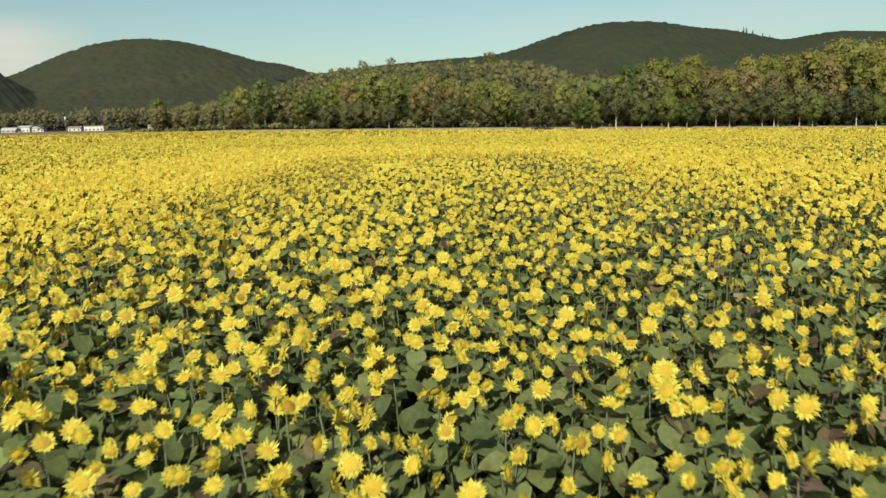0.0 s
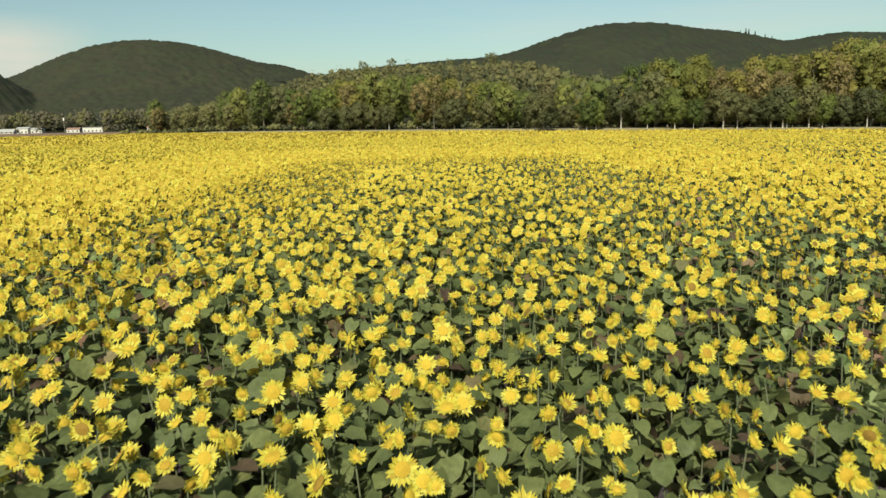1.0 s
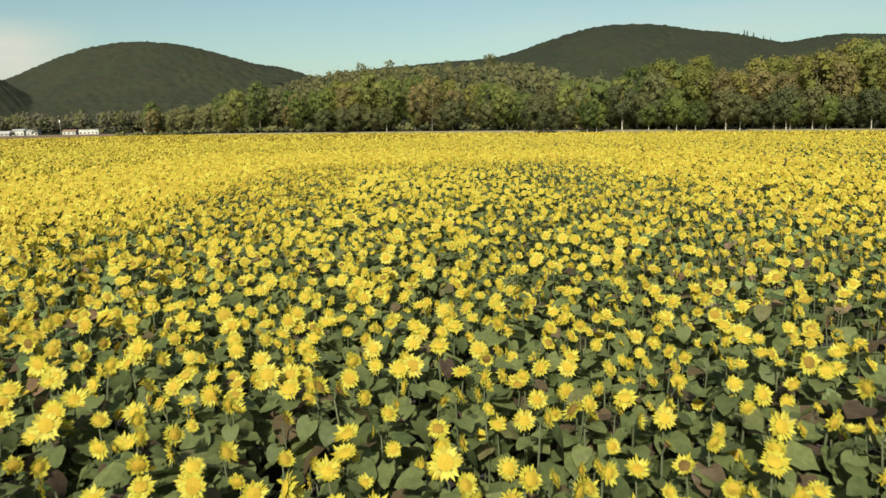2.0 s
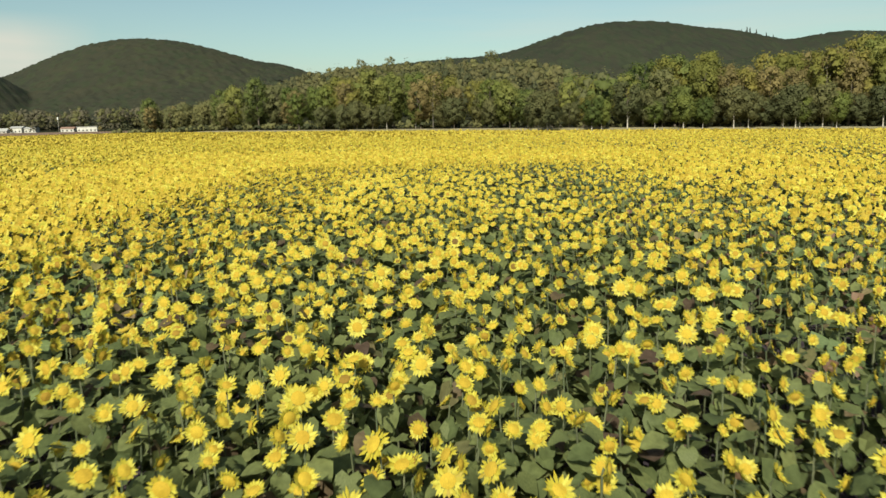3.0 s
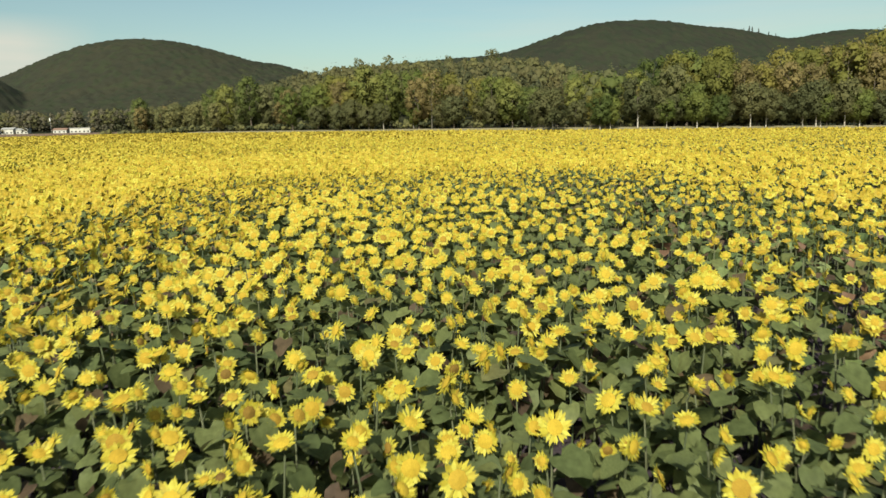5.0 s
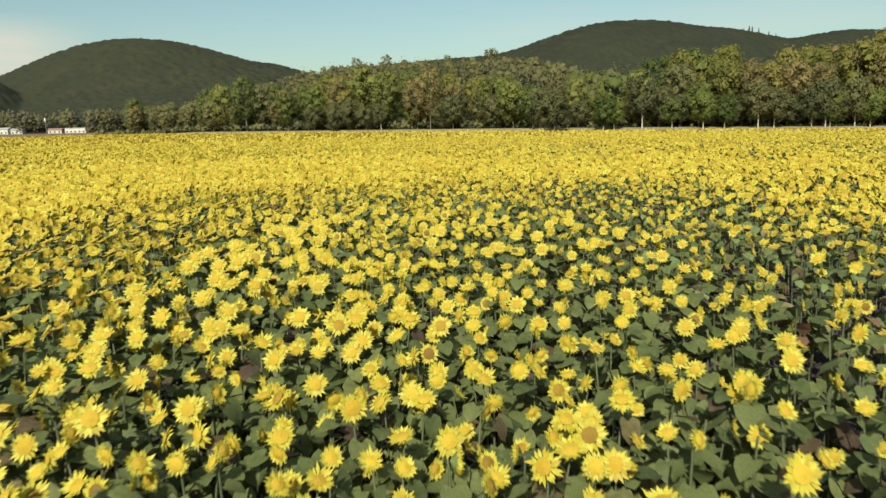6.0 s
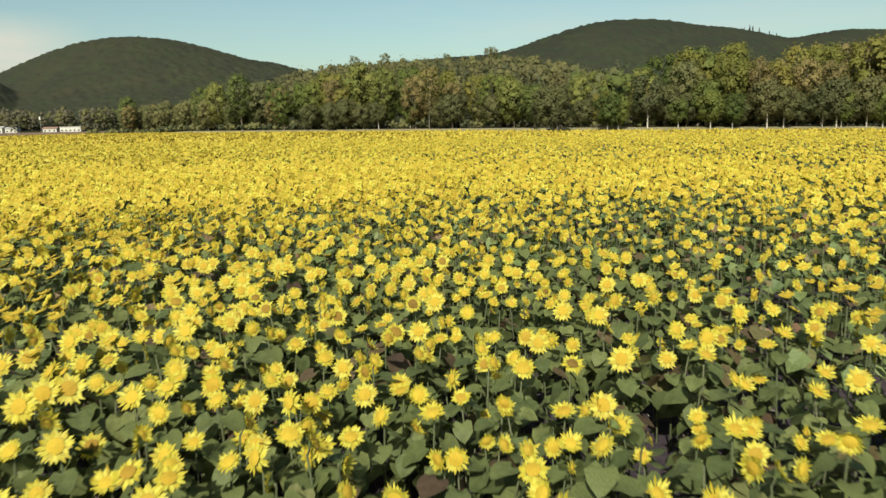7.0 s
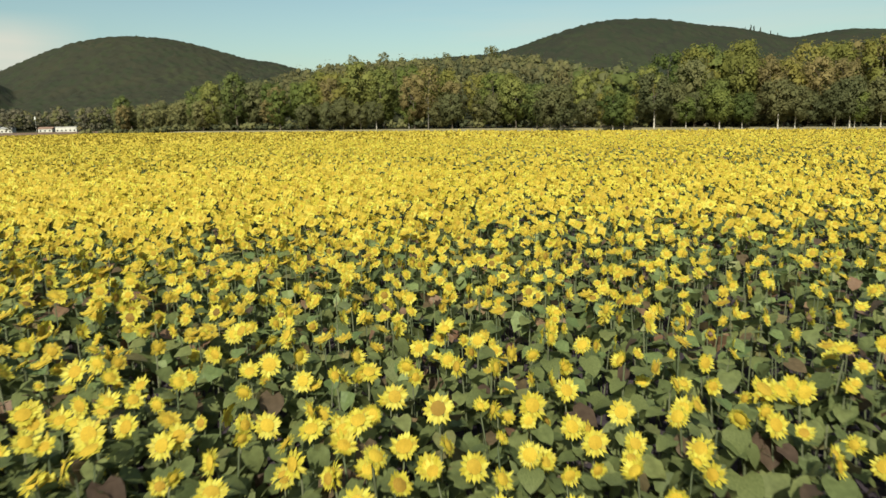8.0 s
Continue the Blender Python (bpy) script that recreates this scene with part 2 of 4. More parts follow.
# ---- mesh helpers ----
def mesh_of(name, verts, tris, mats, slots=None, smooth=False, soft=(), normals=None):
    """A mesh of triangles from arrays."""
    me = bpy.data.meshes.new(name)
    v, t = np.asarray(verts, np.float32), np.asarray(tris, np.int32)
    me.vertices.add(len(v))
    me.vertices.foreach_set("co", v.ravel())
    me.loops.add(t.size)
    me.loops.foreach_set("vertex_index", t.ravel())
    me.polygons.add(len(t))
    me.polygons.foreach_set("loop_start", np.arange(0, t.size, 3, dtype=np.int32))
    for m in mats:
        me.materials.append(m)
    if slots is not None:
        me.polygons.foreach_set("material_index", np.asarray(slots, np.int32))
    me.polygons.foreach_set("use_smooth", np.full(len(t), smooth) if slots is None or not soft else np.isin(slots, soft))
    me.update(calc_edges=True)
    if normals is not None:
        me.polygons.foreach_set("use_smooth", np.ones(len(t), bool))
        me.normals_split_custom_set_from_vertices(np.asarray(normals, np.float32))
    return me


def part(name, me, parent, m=None, label=""):
    ob = new(name, me)
    ob.parent = parent
    if m is not None:
        ob.matrix_basis = m
    return tagged(ob, label)


def turn(rx=0.0, ry=0.0, rz=0.0):
    return np.array(Euler((rx, ry, rz)).to_matrix())


class Kit:
    """Gathers triangles with a material slot each."""

    def __init__(self):
        self.v, self.t, self.s, self.n = [], [], [], 0

    def add(self, v, t, slot, m=None, at=(0, 0, 0)):
        v = np.asarray(v, float)
        if m is not None:
            v = v @ np.asarray(m).T
        self.v.append(v + np.asarray(at, float))
        self.t.append(np.asarray(t, int) + self.n)
        self.s.append(np.full(len(t), slot))
        self.n += len(v)
        return self

    def arrays(self):
        return np.concatenate(self.v), np.concatenate(self.t), np.concatenate(self.s)


def tube(points, radii, sides):
    """A tapered tube along a line of points, closed at the tip."""
    points, v, t = np.asarray(points, float), [], []
    for i, (p, r) in enumerate(zip(points, radii)):
        d = points[min(i + 1, len(points) - 1)] - points[max(i - 1, 0)]
        d = d / np.linalg.norm(d)
        a = np.cross(d, (1.0, 0.0, 0.0) if abs(d[0]) < 0.8 else (0.0, 1.0, 0.0))
        a /= np.linalg.norm(a)
        b = np.cross(d, a)
        for k in range(sides):
            w = 2 * math.pi * k / sides
            v.append(p + r * (math.cos(w) * a + math.sin(w) * b))
    for i in range(len(points) - 1):
        for k in range(sides):
            a, b = i * sides + k, i * sides + (k + 1) % sides
            t += [(a, b, a + sides), (b, b + sides, a + sides)]
    v.append(points[-1])
    top = (len(points) - 1) * sides
    t += [(top + k, top + (k + 1) % sides, len(v) - 1) for k in range(sides)]
    return np.array(v), np.array(t)


# ---- sunflower pieces ----
def leaf_piece(rng, fine):
    """A broad heart-shaped leaf along +y from its stalk, 1 long, folded at the rib and drooping at the tip."""
    stations = [(-0.05, 0.0), (-0.13, 0.27), (0.07, 0.46), (0.34, 0.52), (0.64, 0.42), (0.87, 0.20), (1.0, 0.0)] if fine else [(0.0, 0.0), (0.10, 0.47), (0.60, 0.44), (1.0, 0.0)]
    droop, fold, wave = rng.uniform(0.15, 0.5), rng.uniform(0.02, 0.24), rng.uniform(0.0, 0.05)

    def z(y):
        return 0.10 * y - droop * max(y, 0) ** 2

    v, t = [], []
    for i, (y, w) in enumerate(stations):
        rib = 0.06 if (fine and y < 0) else max(y, 0.0)
        v.append((0, rib, z(rib)))
        for s in (-1, 1):
            v.append((s * w * rng.uniform(0.92, 1.06), y + rng.uniform(-0.02, 0.02), z(max(y, 0)) + fold * w + wave * s * (1 if i % 2 else -1)))
    for i in range(len(stations) - 1):
        m0, l0, r0, m1, l1, r1 = (3 * i + k for k in range(6))
        if i == 0:
            t += [(m0, l1, m1), (m0, m1, r1)]
        elif i == len(stations) - 2:
            t += [(m0, l0, m1), (m0, m1, r0)]
        else:
            t += [(m0, l0, l1), (m0, l1, m1), (m0, m1, r1), (m0, r1, r0)]
    return np.array(v), np.array(t)


def petal_ring(rng, count, inner, outer, fine):
    """Broad pointed petals crowded round the +z axis, uneven in length and lift; finely, a second ring stands within the first."""
    v, t = [], []
    cupped = rng.uniform(-0.2, 0.85)
    up = np.array((0, 0, 1.0))
    for ring in range(2 if fine else 1):
        for k in range(count):
            a = 2 * math.pi * (k + 0.5 * ring + rng.uniform(-0.32, 0.32)) / count
            lift = cupped + 0.35 * ring + rng.uniform(-0.45, 0.45)
            reach = (outer - 0.18 * ring * (outer - inner)) * rng.uniform(0.85, 1.14)
            half = (0.56 if fine else 0.78) * (inner + outer) * math.pi / count * rng.uniform(0.8, 1.15)
            r = np.array((math.cos(a), math.sin(a), 0))
            s = np.array((-math.sin(a), math.cos(a), 0))
            long = reach - inner
            n = len(v)
            c, tip = r * (inner + 0.48 * long) + up * lift * 0.4 * long, r * reach + s * half * rng.uniform(-0.6, 0.6) + up * lift * (0.8 if cupped > 0.2 else 1.1) * long
            if not fine:
                v += [r * inner * 0.4, c + s * half * 0.85, tip, c - s * half * 0.85]
                t += [(n, n + 1, n + 3), (n + 3, n + 1, n + 2)]
                continue
            root = r * inner * 0.86
            v += [root - s * half * 0.7, root + s * half * 0.7, c + s * half * 0.8, tip, c - s * half * 0.8]
            t += [(n, n + 1, n + 2), (n, n + 2, n + 4), (n + 4, n + 2, n + 3)]
    return np.array(v), np.array(t)


def dome(radius, height, sides, rings):
    v, t = [(0, 0, height)], []
    for j in range(1, rings + 1):
        f = j / rings
        for k in range(sides):
            a = 2 * math.pi * k / sides
            v.append((radius * f * math.cos(a), radius * f * math.sin(a), height * (1 - f * f)))
    for k in range(sides):
        t.append((0, 1 + k, 1 + (k + 1) % sides))
    for j in range(rings - 1):
        for k in range(sides):
            a, b = 1 + j * sides + k, 1 + j * sides + (k + 1) % sides
            t += [(a, a + sides, b), (b, a + sides, b + sides)]
    return np.array(v), np.array(t)


def cup(radius, depth, sides):
    """The green back of a head: a shallow bowl of bracts with a jagged rim, round -z."""
    v = [(0, 0, -depth)]
    for k in range(sides):
        a = 2 * math.pi * k / sides
        r = radius * (1.35 if k % 2 else 0.95)
        v.append((r * math.cos(a), r * math.sin(a), 0.012 if k % 2 else -0.2 * depth))
    t = [(0, 1 + (k + 1) % sides, 1 + k) for k in range(sides)]
    return np.array(v), np.array(t)


def head_turn(azimuth, lift):
    """Turns +z of a head to face -y, swung by azimuth and raised by lift."""
    return turn(0, 0, azimuth) @ turn(math.pi / 2 - lift, 0, 0)


def random_facing(rng):
    """Most heads look back along the rows; others are turned well aside or up to the sky."""
    pick = rng.random()
    if pick < 0.56:
        return rng.gauss(0.10, 0.55), rng.gauss(0.30, 0.34)
    if pick < 0.84:
        return rng.choice((-1, 1, 1)) * rng.gauss(1.15, 0.35), rng.gauss(0.32, 0.36)
    return rng.gauss(0.0, 1.2), rng.gauss(0.95, 0.25)


PLANT_MATS = [LEAF, PETAL, DISC, STEM, SEPAL, FAR_GOLD]


def stem_line(rng, top):
    bow = rng.uniform(-0.06, 0.06), rng.uniform(-0.06, 0.06)
    return [(bow[0] * math.sin(math.pi * f), bow[1] * math.sin(math.pi * f), top * f) for f in (0, 0.35, 0.7, 1.0)]


def plant_arrays(rng, level, bloom=True, rank=0.5):
    """One sunflower about 1.6 m tall. level 0: all leaves and petals; 1: fewer; 2: a head and a few leaves."""
    kit = Kit()
    top = 1.52
    az, lift = random_facing(rng)
    leaves, petals = ((8, 24), (5, 16), (3, 0))[level]
    if level < 2:
        line = stem_line(rng, top)
        kit.add(*tube(line if level == 0 else [line[0], line[3]], (0.017, 0.016, 0.013, 0.010) if level == 0 else (0.016, 0.010), 3), 3)
    golden = rng.uniform(0, 6.28)
    for k in range(leaves):
        f = k / max(1, leaves - 1)
        z = 0.76 + (0.70, 0.66)[level] * f ** 0.8 if level < 2 else 0.92 + 0.32 * f
        a = golden + 2.4 * k
        size = rng.uniform(0.19, 0.34) * (1.1 - 0.25 * f ** 3)
        size *= 1.3 if level == 2 else 1.0
        v, t = leaf_piece(rng, level == 0 and k >= 5) if level < 2 else (np.array([(0, 0, 0), (-0.42, 0.4, 0), (0, 1, -0.2), (0.42, 0.4, 0)]), np.array([(0, 2, 1), (0, 3, 2)]))
        reach = rng.uniform(0.08, 0.16)
        m = turn(0, 0, a) @ turn(rng.uniform(-0.95, 0.1), rng.uniform(-0.35, 0.35), 0) * size
        d = np.array((-math.sin(a), math.cos(a), 0))
        kit.add(v, t, 4 if level and rng.random() < 0.3 else 0, m, d * reach + (0, 0, z))
        if level == 0:
            s = np.array((math.cos(a), math.sin(a), 0)) * 0.006
            p, q = np.array((0, 0, z - 0.07)), d * (reach + 0.05) + (0, 0, z)
            kit.add([p - s, p + s, q], [(0, 1, 2)], 3)
    if not bloom:
        return kit.arrays()
    h = head_turn(az, lift)
    neck = h @ np.array((0, 0, 0.07)) + (0, 0, top + 0.05)
    outer = 0.080 + 0.063 * rank + rng.uniform(-0.006, 0.006)
    inner = outer * rng.uniform(0.45, 0.56)
    if level < 2:
        kit.add(*petal_ring(rng, petals, inner, outer, False), 5 if level and rng.random() < 0.35 else 1, h, neck)
        kit.add(*dome(inner * 1.06, 0.016, 8 if level == 0 else 6, 1), 2, h, neck + h @ np.array((0, 0, 0.012)))
        kit.add(*cup(inner * 0.92, 0.05, 8 if level == 0 else 6), 4, h, neck)
        if level == 0:
            kit.add(*tube([(0, 0, top - 0.02), neck * (0.4, 0.4, 0) + (0, 0, top + 0.04), neck - h @ np.array((0, 0, 0.04))], (0.010, 0.010, 0.012), 3), 3)
    else:
        n = 9
        rim = [outer * (1.24 if k % 2 else 0.90) * rng.uniform(0.84, 1.16) for k in range(n)]
        ring = [(r * math.cos(6.2832 * k / n), r * math.sin(6.2832 * k / n), rng.uniform(-0.03, 0.05)) for k, r in enumerate(rim)]
        kit.add([(0, 0, -0.01)] + ring, [(0, 1 + k, 1 + (k + 1) % n) for k in range(n)], 5 if rng.random() < 0.45 else 1, h, neck)
        kit.add(*dome(inner * 1.02, 0.02, 4, 1), 2, h, neck + h @ np.array((0, 0, 0.006)))
    return kit.arrays()


def strewn(protos, which, x, y, z, spin, size, lean):
    """Copies of prototype arrays, each with its own place, spin about z, size and lean, joined into one set of arrays."""
    vs, ts, ss, base = [], [], [], 0
    for i, (pv, pt, ps) in enumerate(protos):
        k = np.nonzero(which == i)[0]
        if not len(k):
            continue
        c, s = np.cos(spin[k])[:, None], np.sin(spin[k])[:, None]
        vx, vy, vz = pv[:, 0][None], pv[:, 1][None], pv[:, 2][None]
        g = size[k][:, None]
        ox = (vx * c - vy * s) * g + lean[k, 0][:, None] * vz + x[k][:, None]
        oy = (vx * s + vy * c) * g + lean[k, 1][:, None] * vz + y[k][:, None]
        oz = vz * g + z[k][:, None]
        vs.append(np.stack([ox, oy, oz], -1).reshape(-1, 3).astype(np.float32))
        ts.append((pt[None] + (np.arange(len(k)) * len(pv))[:, None, None] + base).reshape(-1, 3))
        ss.append(np.tile(ps, len(k)))
        base += len(k) * len(pv)
    return np.concatenate(vs), np.concatenate(ts), np.concatenate(ss)


def sown(rng, x0, x1, y0, y1, cell, jitter=0.62):
    """Plant places on a jittered grid."""
    gx, gy = np.meshgrid(np.arange(x0, x1, cell), np.arange(y0, y1, cell))
    x = gx.ravel() + rng.uniform(-jitter, jitter, gx.size) * cell
    y = gy.ravel() + rng.uniform(-jitter, jitter, gx.size) * cell
    return x, y


def vigour(x, y):
    """How well the crop stands: slow waves, and a few thin places where leaves show between the heads."""
    w = 0.5 + 0.22 * np.sin(0.31 * x + 0.17 * y + 1.0) + 0.18 * np.sin(-0.23 * x + 0.41 * y) + 0.14 * np.sin(0.83 * x - 0.57 * y + 2.0)
    for cx, cy, r in ((7.8, 57.2, 2.6), (1.6, 33.5, 1.8), (-1.3, 38.0, 1.5), (11.2, 22.2, 3.0), (-14, 70, 3.0), (22, 84, 3.5)):
        w = w - 0.9 * np.exp(-((x - cx) ** 2 + 0.8 * (y - cy) ** 2) / (2 * r * r))
    w = w + 0.12 * np.clip((-2 - np.asarray(x)) / 4.0, 0, 1)
    for cx, cy, r in ((3.6, 42, 2.2), (5.0, 50.5, 3.2), (1.0, 48.5, 1.9)):
        w = w - 0.42 * np.exp(-((x - cx) ** 2 + (y - cy) ** 2) / (2 * r * r))
    return w


def ripeness(y):
    """Heads are smaller and closer where the flight begins, larger and wider apart towards its end."""
    return np.interp(y, [5, 14, 30, 50, 75], [0.36, 0.46, 0.56, 0.74, 0.60])


def lusher(x, y):
    """A strip of larger heads in the first half of the field, fading towards its end."""
    return bell(x, -1.1, 1.1) * np.interp(y, [22, 44], [1.0, 0.1])


def closeness(x, y):
    """The share of sown places that carry a plant."""
    x, y = np.asarray(x), np.asarray(y)
    gap = np.sin(2.9 * x + 1.3 * y + 0.7) + np.sin(-1.7 * x + 3.1 * y + 2.0) + np.sin(4.1 * x - 2.3 * y)
    bare = np.where((gap < -1.15) & (nearest_view(x, y) < 13), 0.55, 0.0)      # plants that never came up
    side = 0.17 * np.tanh((np.asarray(x) - 1.0) / 4.0) * np.clip((np.asarray(y) - 9) / 10.0, 0, 1)
    return np.interp(y, [5, 20, 40, 52, 64, 80], [1.0, 0.98, 0.90, 0.80, 0.82, 0.95]) - side - bare


def nearest_view(x, y):
    """About how near the low flight line brings an eye that looks ahead to a plant."""
    return np.maximum(np.maximum(5.0, np.abs(x) / 0.64), y - 49.5)


def inner_field(x, y):
    """The part of the field ahead of the take-off place; the rest of the crop lies aside of it."""
    return (np.abs(x) < 0.68 * y + 12) & ~((np.abs(x) < 6.4) & (y < 3.5))


def crop_patch(name, label, protos, blind, cell, near, far, box, seed, aside=False):
    """One joined stand of sunflowers whose nearest view lies from near to far."""
    rng = np.random.default_rng(seed)
    x, y = sown(rng, *box, cell)
    d = nearest_view(x, y) * np.clip(1 + rng.normal(0, 0.10, len(x)), 0.75, 1.25)      # neighbouring stands grow into one another
    keep = (d >= near) & (d < far) & (y < field_end(x)) & (inner_field(x, y) != aside) & ~beside_spot(x, y) & (rng.uniform(0, 1, len(x)) < closeness(x, y))
    x, y = x[keep], y[keep]
    n = len(x)
    w = vigour(x, y)
    rank = np.clip(rng.normal(ripeness(y) + 0.14 * np.clip((-1.5 - x) / 4.0, 0, 1) + 0.16 * lusher(x, y), 0.26, n), 0, 0.999)
    which = (rank * len(protos)).astype(int)
    dull = rng.uniform(0, 1, n) > 0.80 + 0.08 * (near > 8) + 0.9 * np.minimum(w, 0.25)
    which = np.where(dull, len(protos) + rng.integers(0, len(blind), n), which)
    size = np.clip(rng.normal(0.97, 0.08, n), 0.78, 1.12) * (0.94 + 0.07 * np.clip(w, 0, 1))
    spin = np.where(dull, rng.uniform(0, 6.28, n), rng.uniform(-0.35, 0.35, n))
    lean = rng.normal(0, 0.05, (n, 2))
    z = land(x, y)
    v, t, s = strewn(list(protos) + list(blind), which, x, y, z, spin, size, lean)
    ob = new(name, mesh_of(name, v, t, PLANT_MATS, s, soft=(0, 3)))
    return tagged(ob, label, "sunflowers", kind="stuff")


# where single plants stand out beside the flight line, stretch by stretch: x and y in metres
FIRST = [
    (2.13, 5.47), (-2.73, 5.58), (2.58, 5.65), (0.50, 5.75), (-0.85, 5.76), (-0.27, 5.84), (-1.48, 5.91), (0.24, 6.02), (-1.30, 6.33), (1.55, 6.49),
    (0.87, 6.55), (-3.15, 6.60), (-2.04, 6.95), (-0.14, 7.63), (3.07, 7.98), (-1.69, 8.29), (-0.10, 8.64), (1.00, 8.74), (0.40, 8.97), (-2.54, 9.26),
    (2.92, 9.29), (-0.40, 9.32), (-1.12, 9.32), (-2.77, 9.42), (2.01, 9.49), (2.56, 10.09), (2.92, 10.98), (-1.40, 11.11), (1.48, 11.32), (-2.19, 11.99),
    (0.54, 12.22), (-0.13, 12.24), (2.06, 12.78), (0.74, 13.15), (-0.84, 13.24), (-1.70, 13.30), (-0.39, 13.45), (-0.15, 13.49), (-0.26, 13.71), (3.13, 13.84),
    (1.78, 14.63), (-1.61, 14.66), (1.00, 14.78), (0.18, 14.90), (2.56, 15.88), (-4.92, 16.08), (1.92, 16.37), (-0.96, 17.12),
]
SECOND = [
    (4.48, 17.47), (3.48, 17.88), (-1.91, 18.87), (4.40, 19.05), (1.28, 20.67), (-0.33, 20.76), (-1.28, 20.83), (-1.92, 20.93), (-0.94, 21.41), (2.34, 21.64),
    (-2.48, 21.73), (1.70, 21.74), (1.27, 21.79), (0.01, 22.37), (-1.57, 22.87), (1.31, 23.24), (2.22, 23.42), (-2.30, 23.48), (-1.84, 23.92), (0.06, 24.07),
    (1.93, 24.25), (2.72, 24.35), (-2.58, 24.40), (0.35, 24.54), (2.63, 24.66), (-0.93, 24.73), (-2.18, 25.18), (-0.65, 25.84), (2.28, 26.17), (-0.52, 26.63),
    (-0.10, 26.68), (1.80, 27.27), (-0.69, 27.53), (-2.24, 27.65), (-0.44, 28.00), (-1.13, 28.04), (-2.72, 28.10), (-2.37, 28.17), (0.20, 28.63), (2.52, 28.63),
    (-0.82, 28.65), (-3.11, 28.68), (-2.21, 29.27), (1.83, 29.43), (-3.08, 30.95), (0.92, 31.12), (-2.66, 31.20), (-1.67, 31.20),
]
THIRD = [
    (0.50, 31.45), (1.99, 32.58), (-1.98, 32.79), (4.10, 32.91), (4.58, 33.22), (-1.93, 33.43), (-0.20, 33.47), (-4.80, 33.87), (2.26, 34.05), (0.15, 34.10),
    (4.16, 34.14), (1.64, 34.17), (-0.50, 35.14), (1.73, 35.54), (0.13, 35.79), (2.29, 35.93), (-1.98, 36.17), (0.57, 36.28), (0.56, 36.58), (-2.34, 40.35),
    (1.38, 40.39), (-3.11, 40.53), (0.21, 40.64), (-1.71, 40.65), (0.85, 40.68), (-2.07, 40.76), (2.87, 40.86), (-1.70, 41.17), (3.19, 41.64), (1.39, 41.90),
    (-0.96, 41.98), (0.10, 42.46), (1.02, 42.75), (-1.89, 43.73), (0.59, 44.31), (1.85, 44.50), (1.01, 44.52), (-0.54, 44.92), (-2.12, 45.14), (-0.01, 45.45),
    (-1.58, 46.43), (-2.44, 46.95), (-1.10, 47.27), (3.04, 47.27), (1.58, 47.50), (-2.07, 47.57), (-0.65, 47.60), (-1.56, 47.62),
]
LAST = [
    (-2.43, 47.98), (1.77, 48.13), (-2.49, 48.53), (-0.34, 48.54), (-1.99, 48.68), (1.11, 50.00), (-1.41, 50.89), (0.93, 50.96), (0.64, 50.98), (0.03, 50.99),
    (-2.10, 51.09), (-2.00, 51.42), (-2.41, 51.44), (0.02, 51.47), (0.62, 51.91), (-0.57, 51.98), (-2.58, 52.04), (3.16, 52.21), (-0.96, 52.53), (-0.43, 52.54),
    (2.14, 52.60), (-0.43, 53.20), (-1.40, 53.21), (-2.25, 53.52), (1.86, 54.50), (-3.02, 54.57), (-1.61, 54.76), (1.05, 54.93), (2.51, 55.43), (3.13, 55.50),
    (-0.38, 55.72), (-2.66, 56.20), (2.36, 56.88), (-0.58, 56.95), (-0.12, 57.19), (-4.76, 57.37), (2.00, 57.40), (0.34, 57.41), (-1.51, 57.55), (1.39, 57.55),
    (-0.82, 57.67), (-2.69, 57.96), (1.68, 58.10), (4.96, 58.22), (-2.03, 58.39), (-0.38, 58.52),
]
SPOTS = FIRST + SECOND + THIRD + LAST
# more single plants between them, close under the flight line
mrng = random.Random(29)
while len(SPOTS) < 296:
    x, y = mrng.uniform(-4.2, 4.2), mrng.uniform(5.0, 58.0)
    if abs(x) < 0.6 * (y - 1.0) and all(math.hypot(x - sx, (y - sy) * 0.8) > 0.5 for sx, sy in SPOTS):
        SPOTS.append((x, y))


def beside_spot(x, y):
    """True where a plant that stands on its own would be crowded."""
    near = np.zeros(len(x), bool)
    for sx, sy in SPOTS:
        near |= (np.abs(x - sx) < 0.18) & (y > sy - 0.26) & (y < sy + 0.16)
    return near


# ---- ground ----
def lines_of(spans):
    out = []
    for a, b, step in spans:
        out += list(np.arange(a, b, step))
    return np.array(sorted(set(out)))


def sheet(name, xs, ys, height, mat):
    gx, gy = np.meshgrid(xs, ys)
    v = np.stack([gx.ravel(), gy.ravel(), height(gx, gy).ravel()], -1)
    w, h = len(xs), len(ys)
    i = (np.arange(h - 1)[:, None] * w + np.arange(w - 1)[None]).ravel()
    t = np.concatenate([np.stack([i, i + 1, i + w], -1), np.stack([i + 1, i + w + 1, i + w], -1)])
    return new(name, mesh_of(name, v, t, [mat], smooth=True))


ground = sheet("ground", lines_of([(-4000, -1400, 200), (-1400, 1400, 20), (1400, 4001, 200)]),
               lines_of([(-1500, 0, 150), (0, 2000, 20), (2000, 4501, 250)]), land, GRASS)
tagged(ground, "rough grassland and forest floor reaching to the hills", "ground", kind="structure")


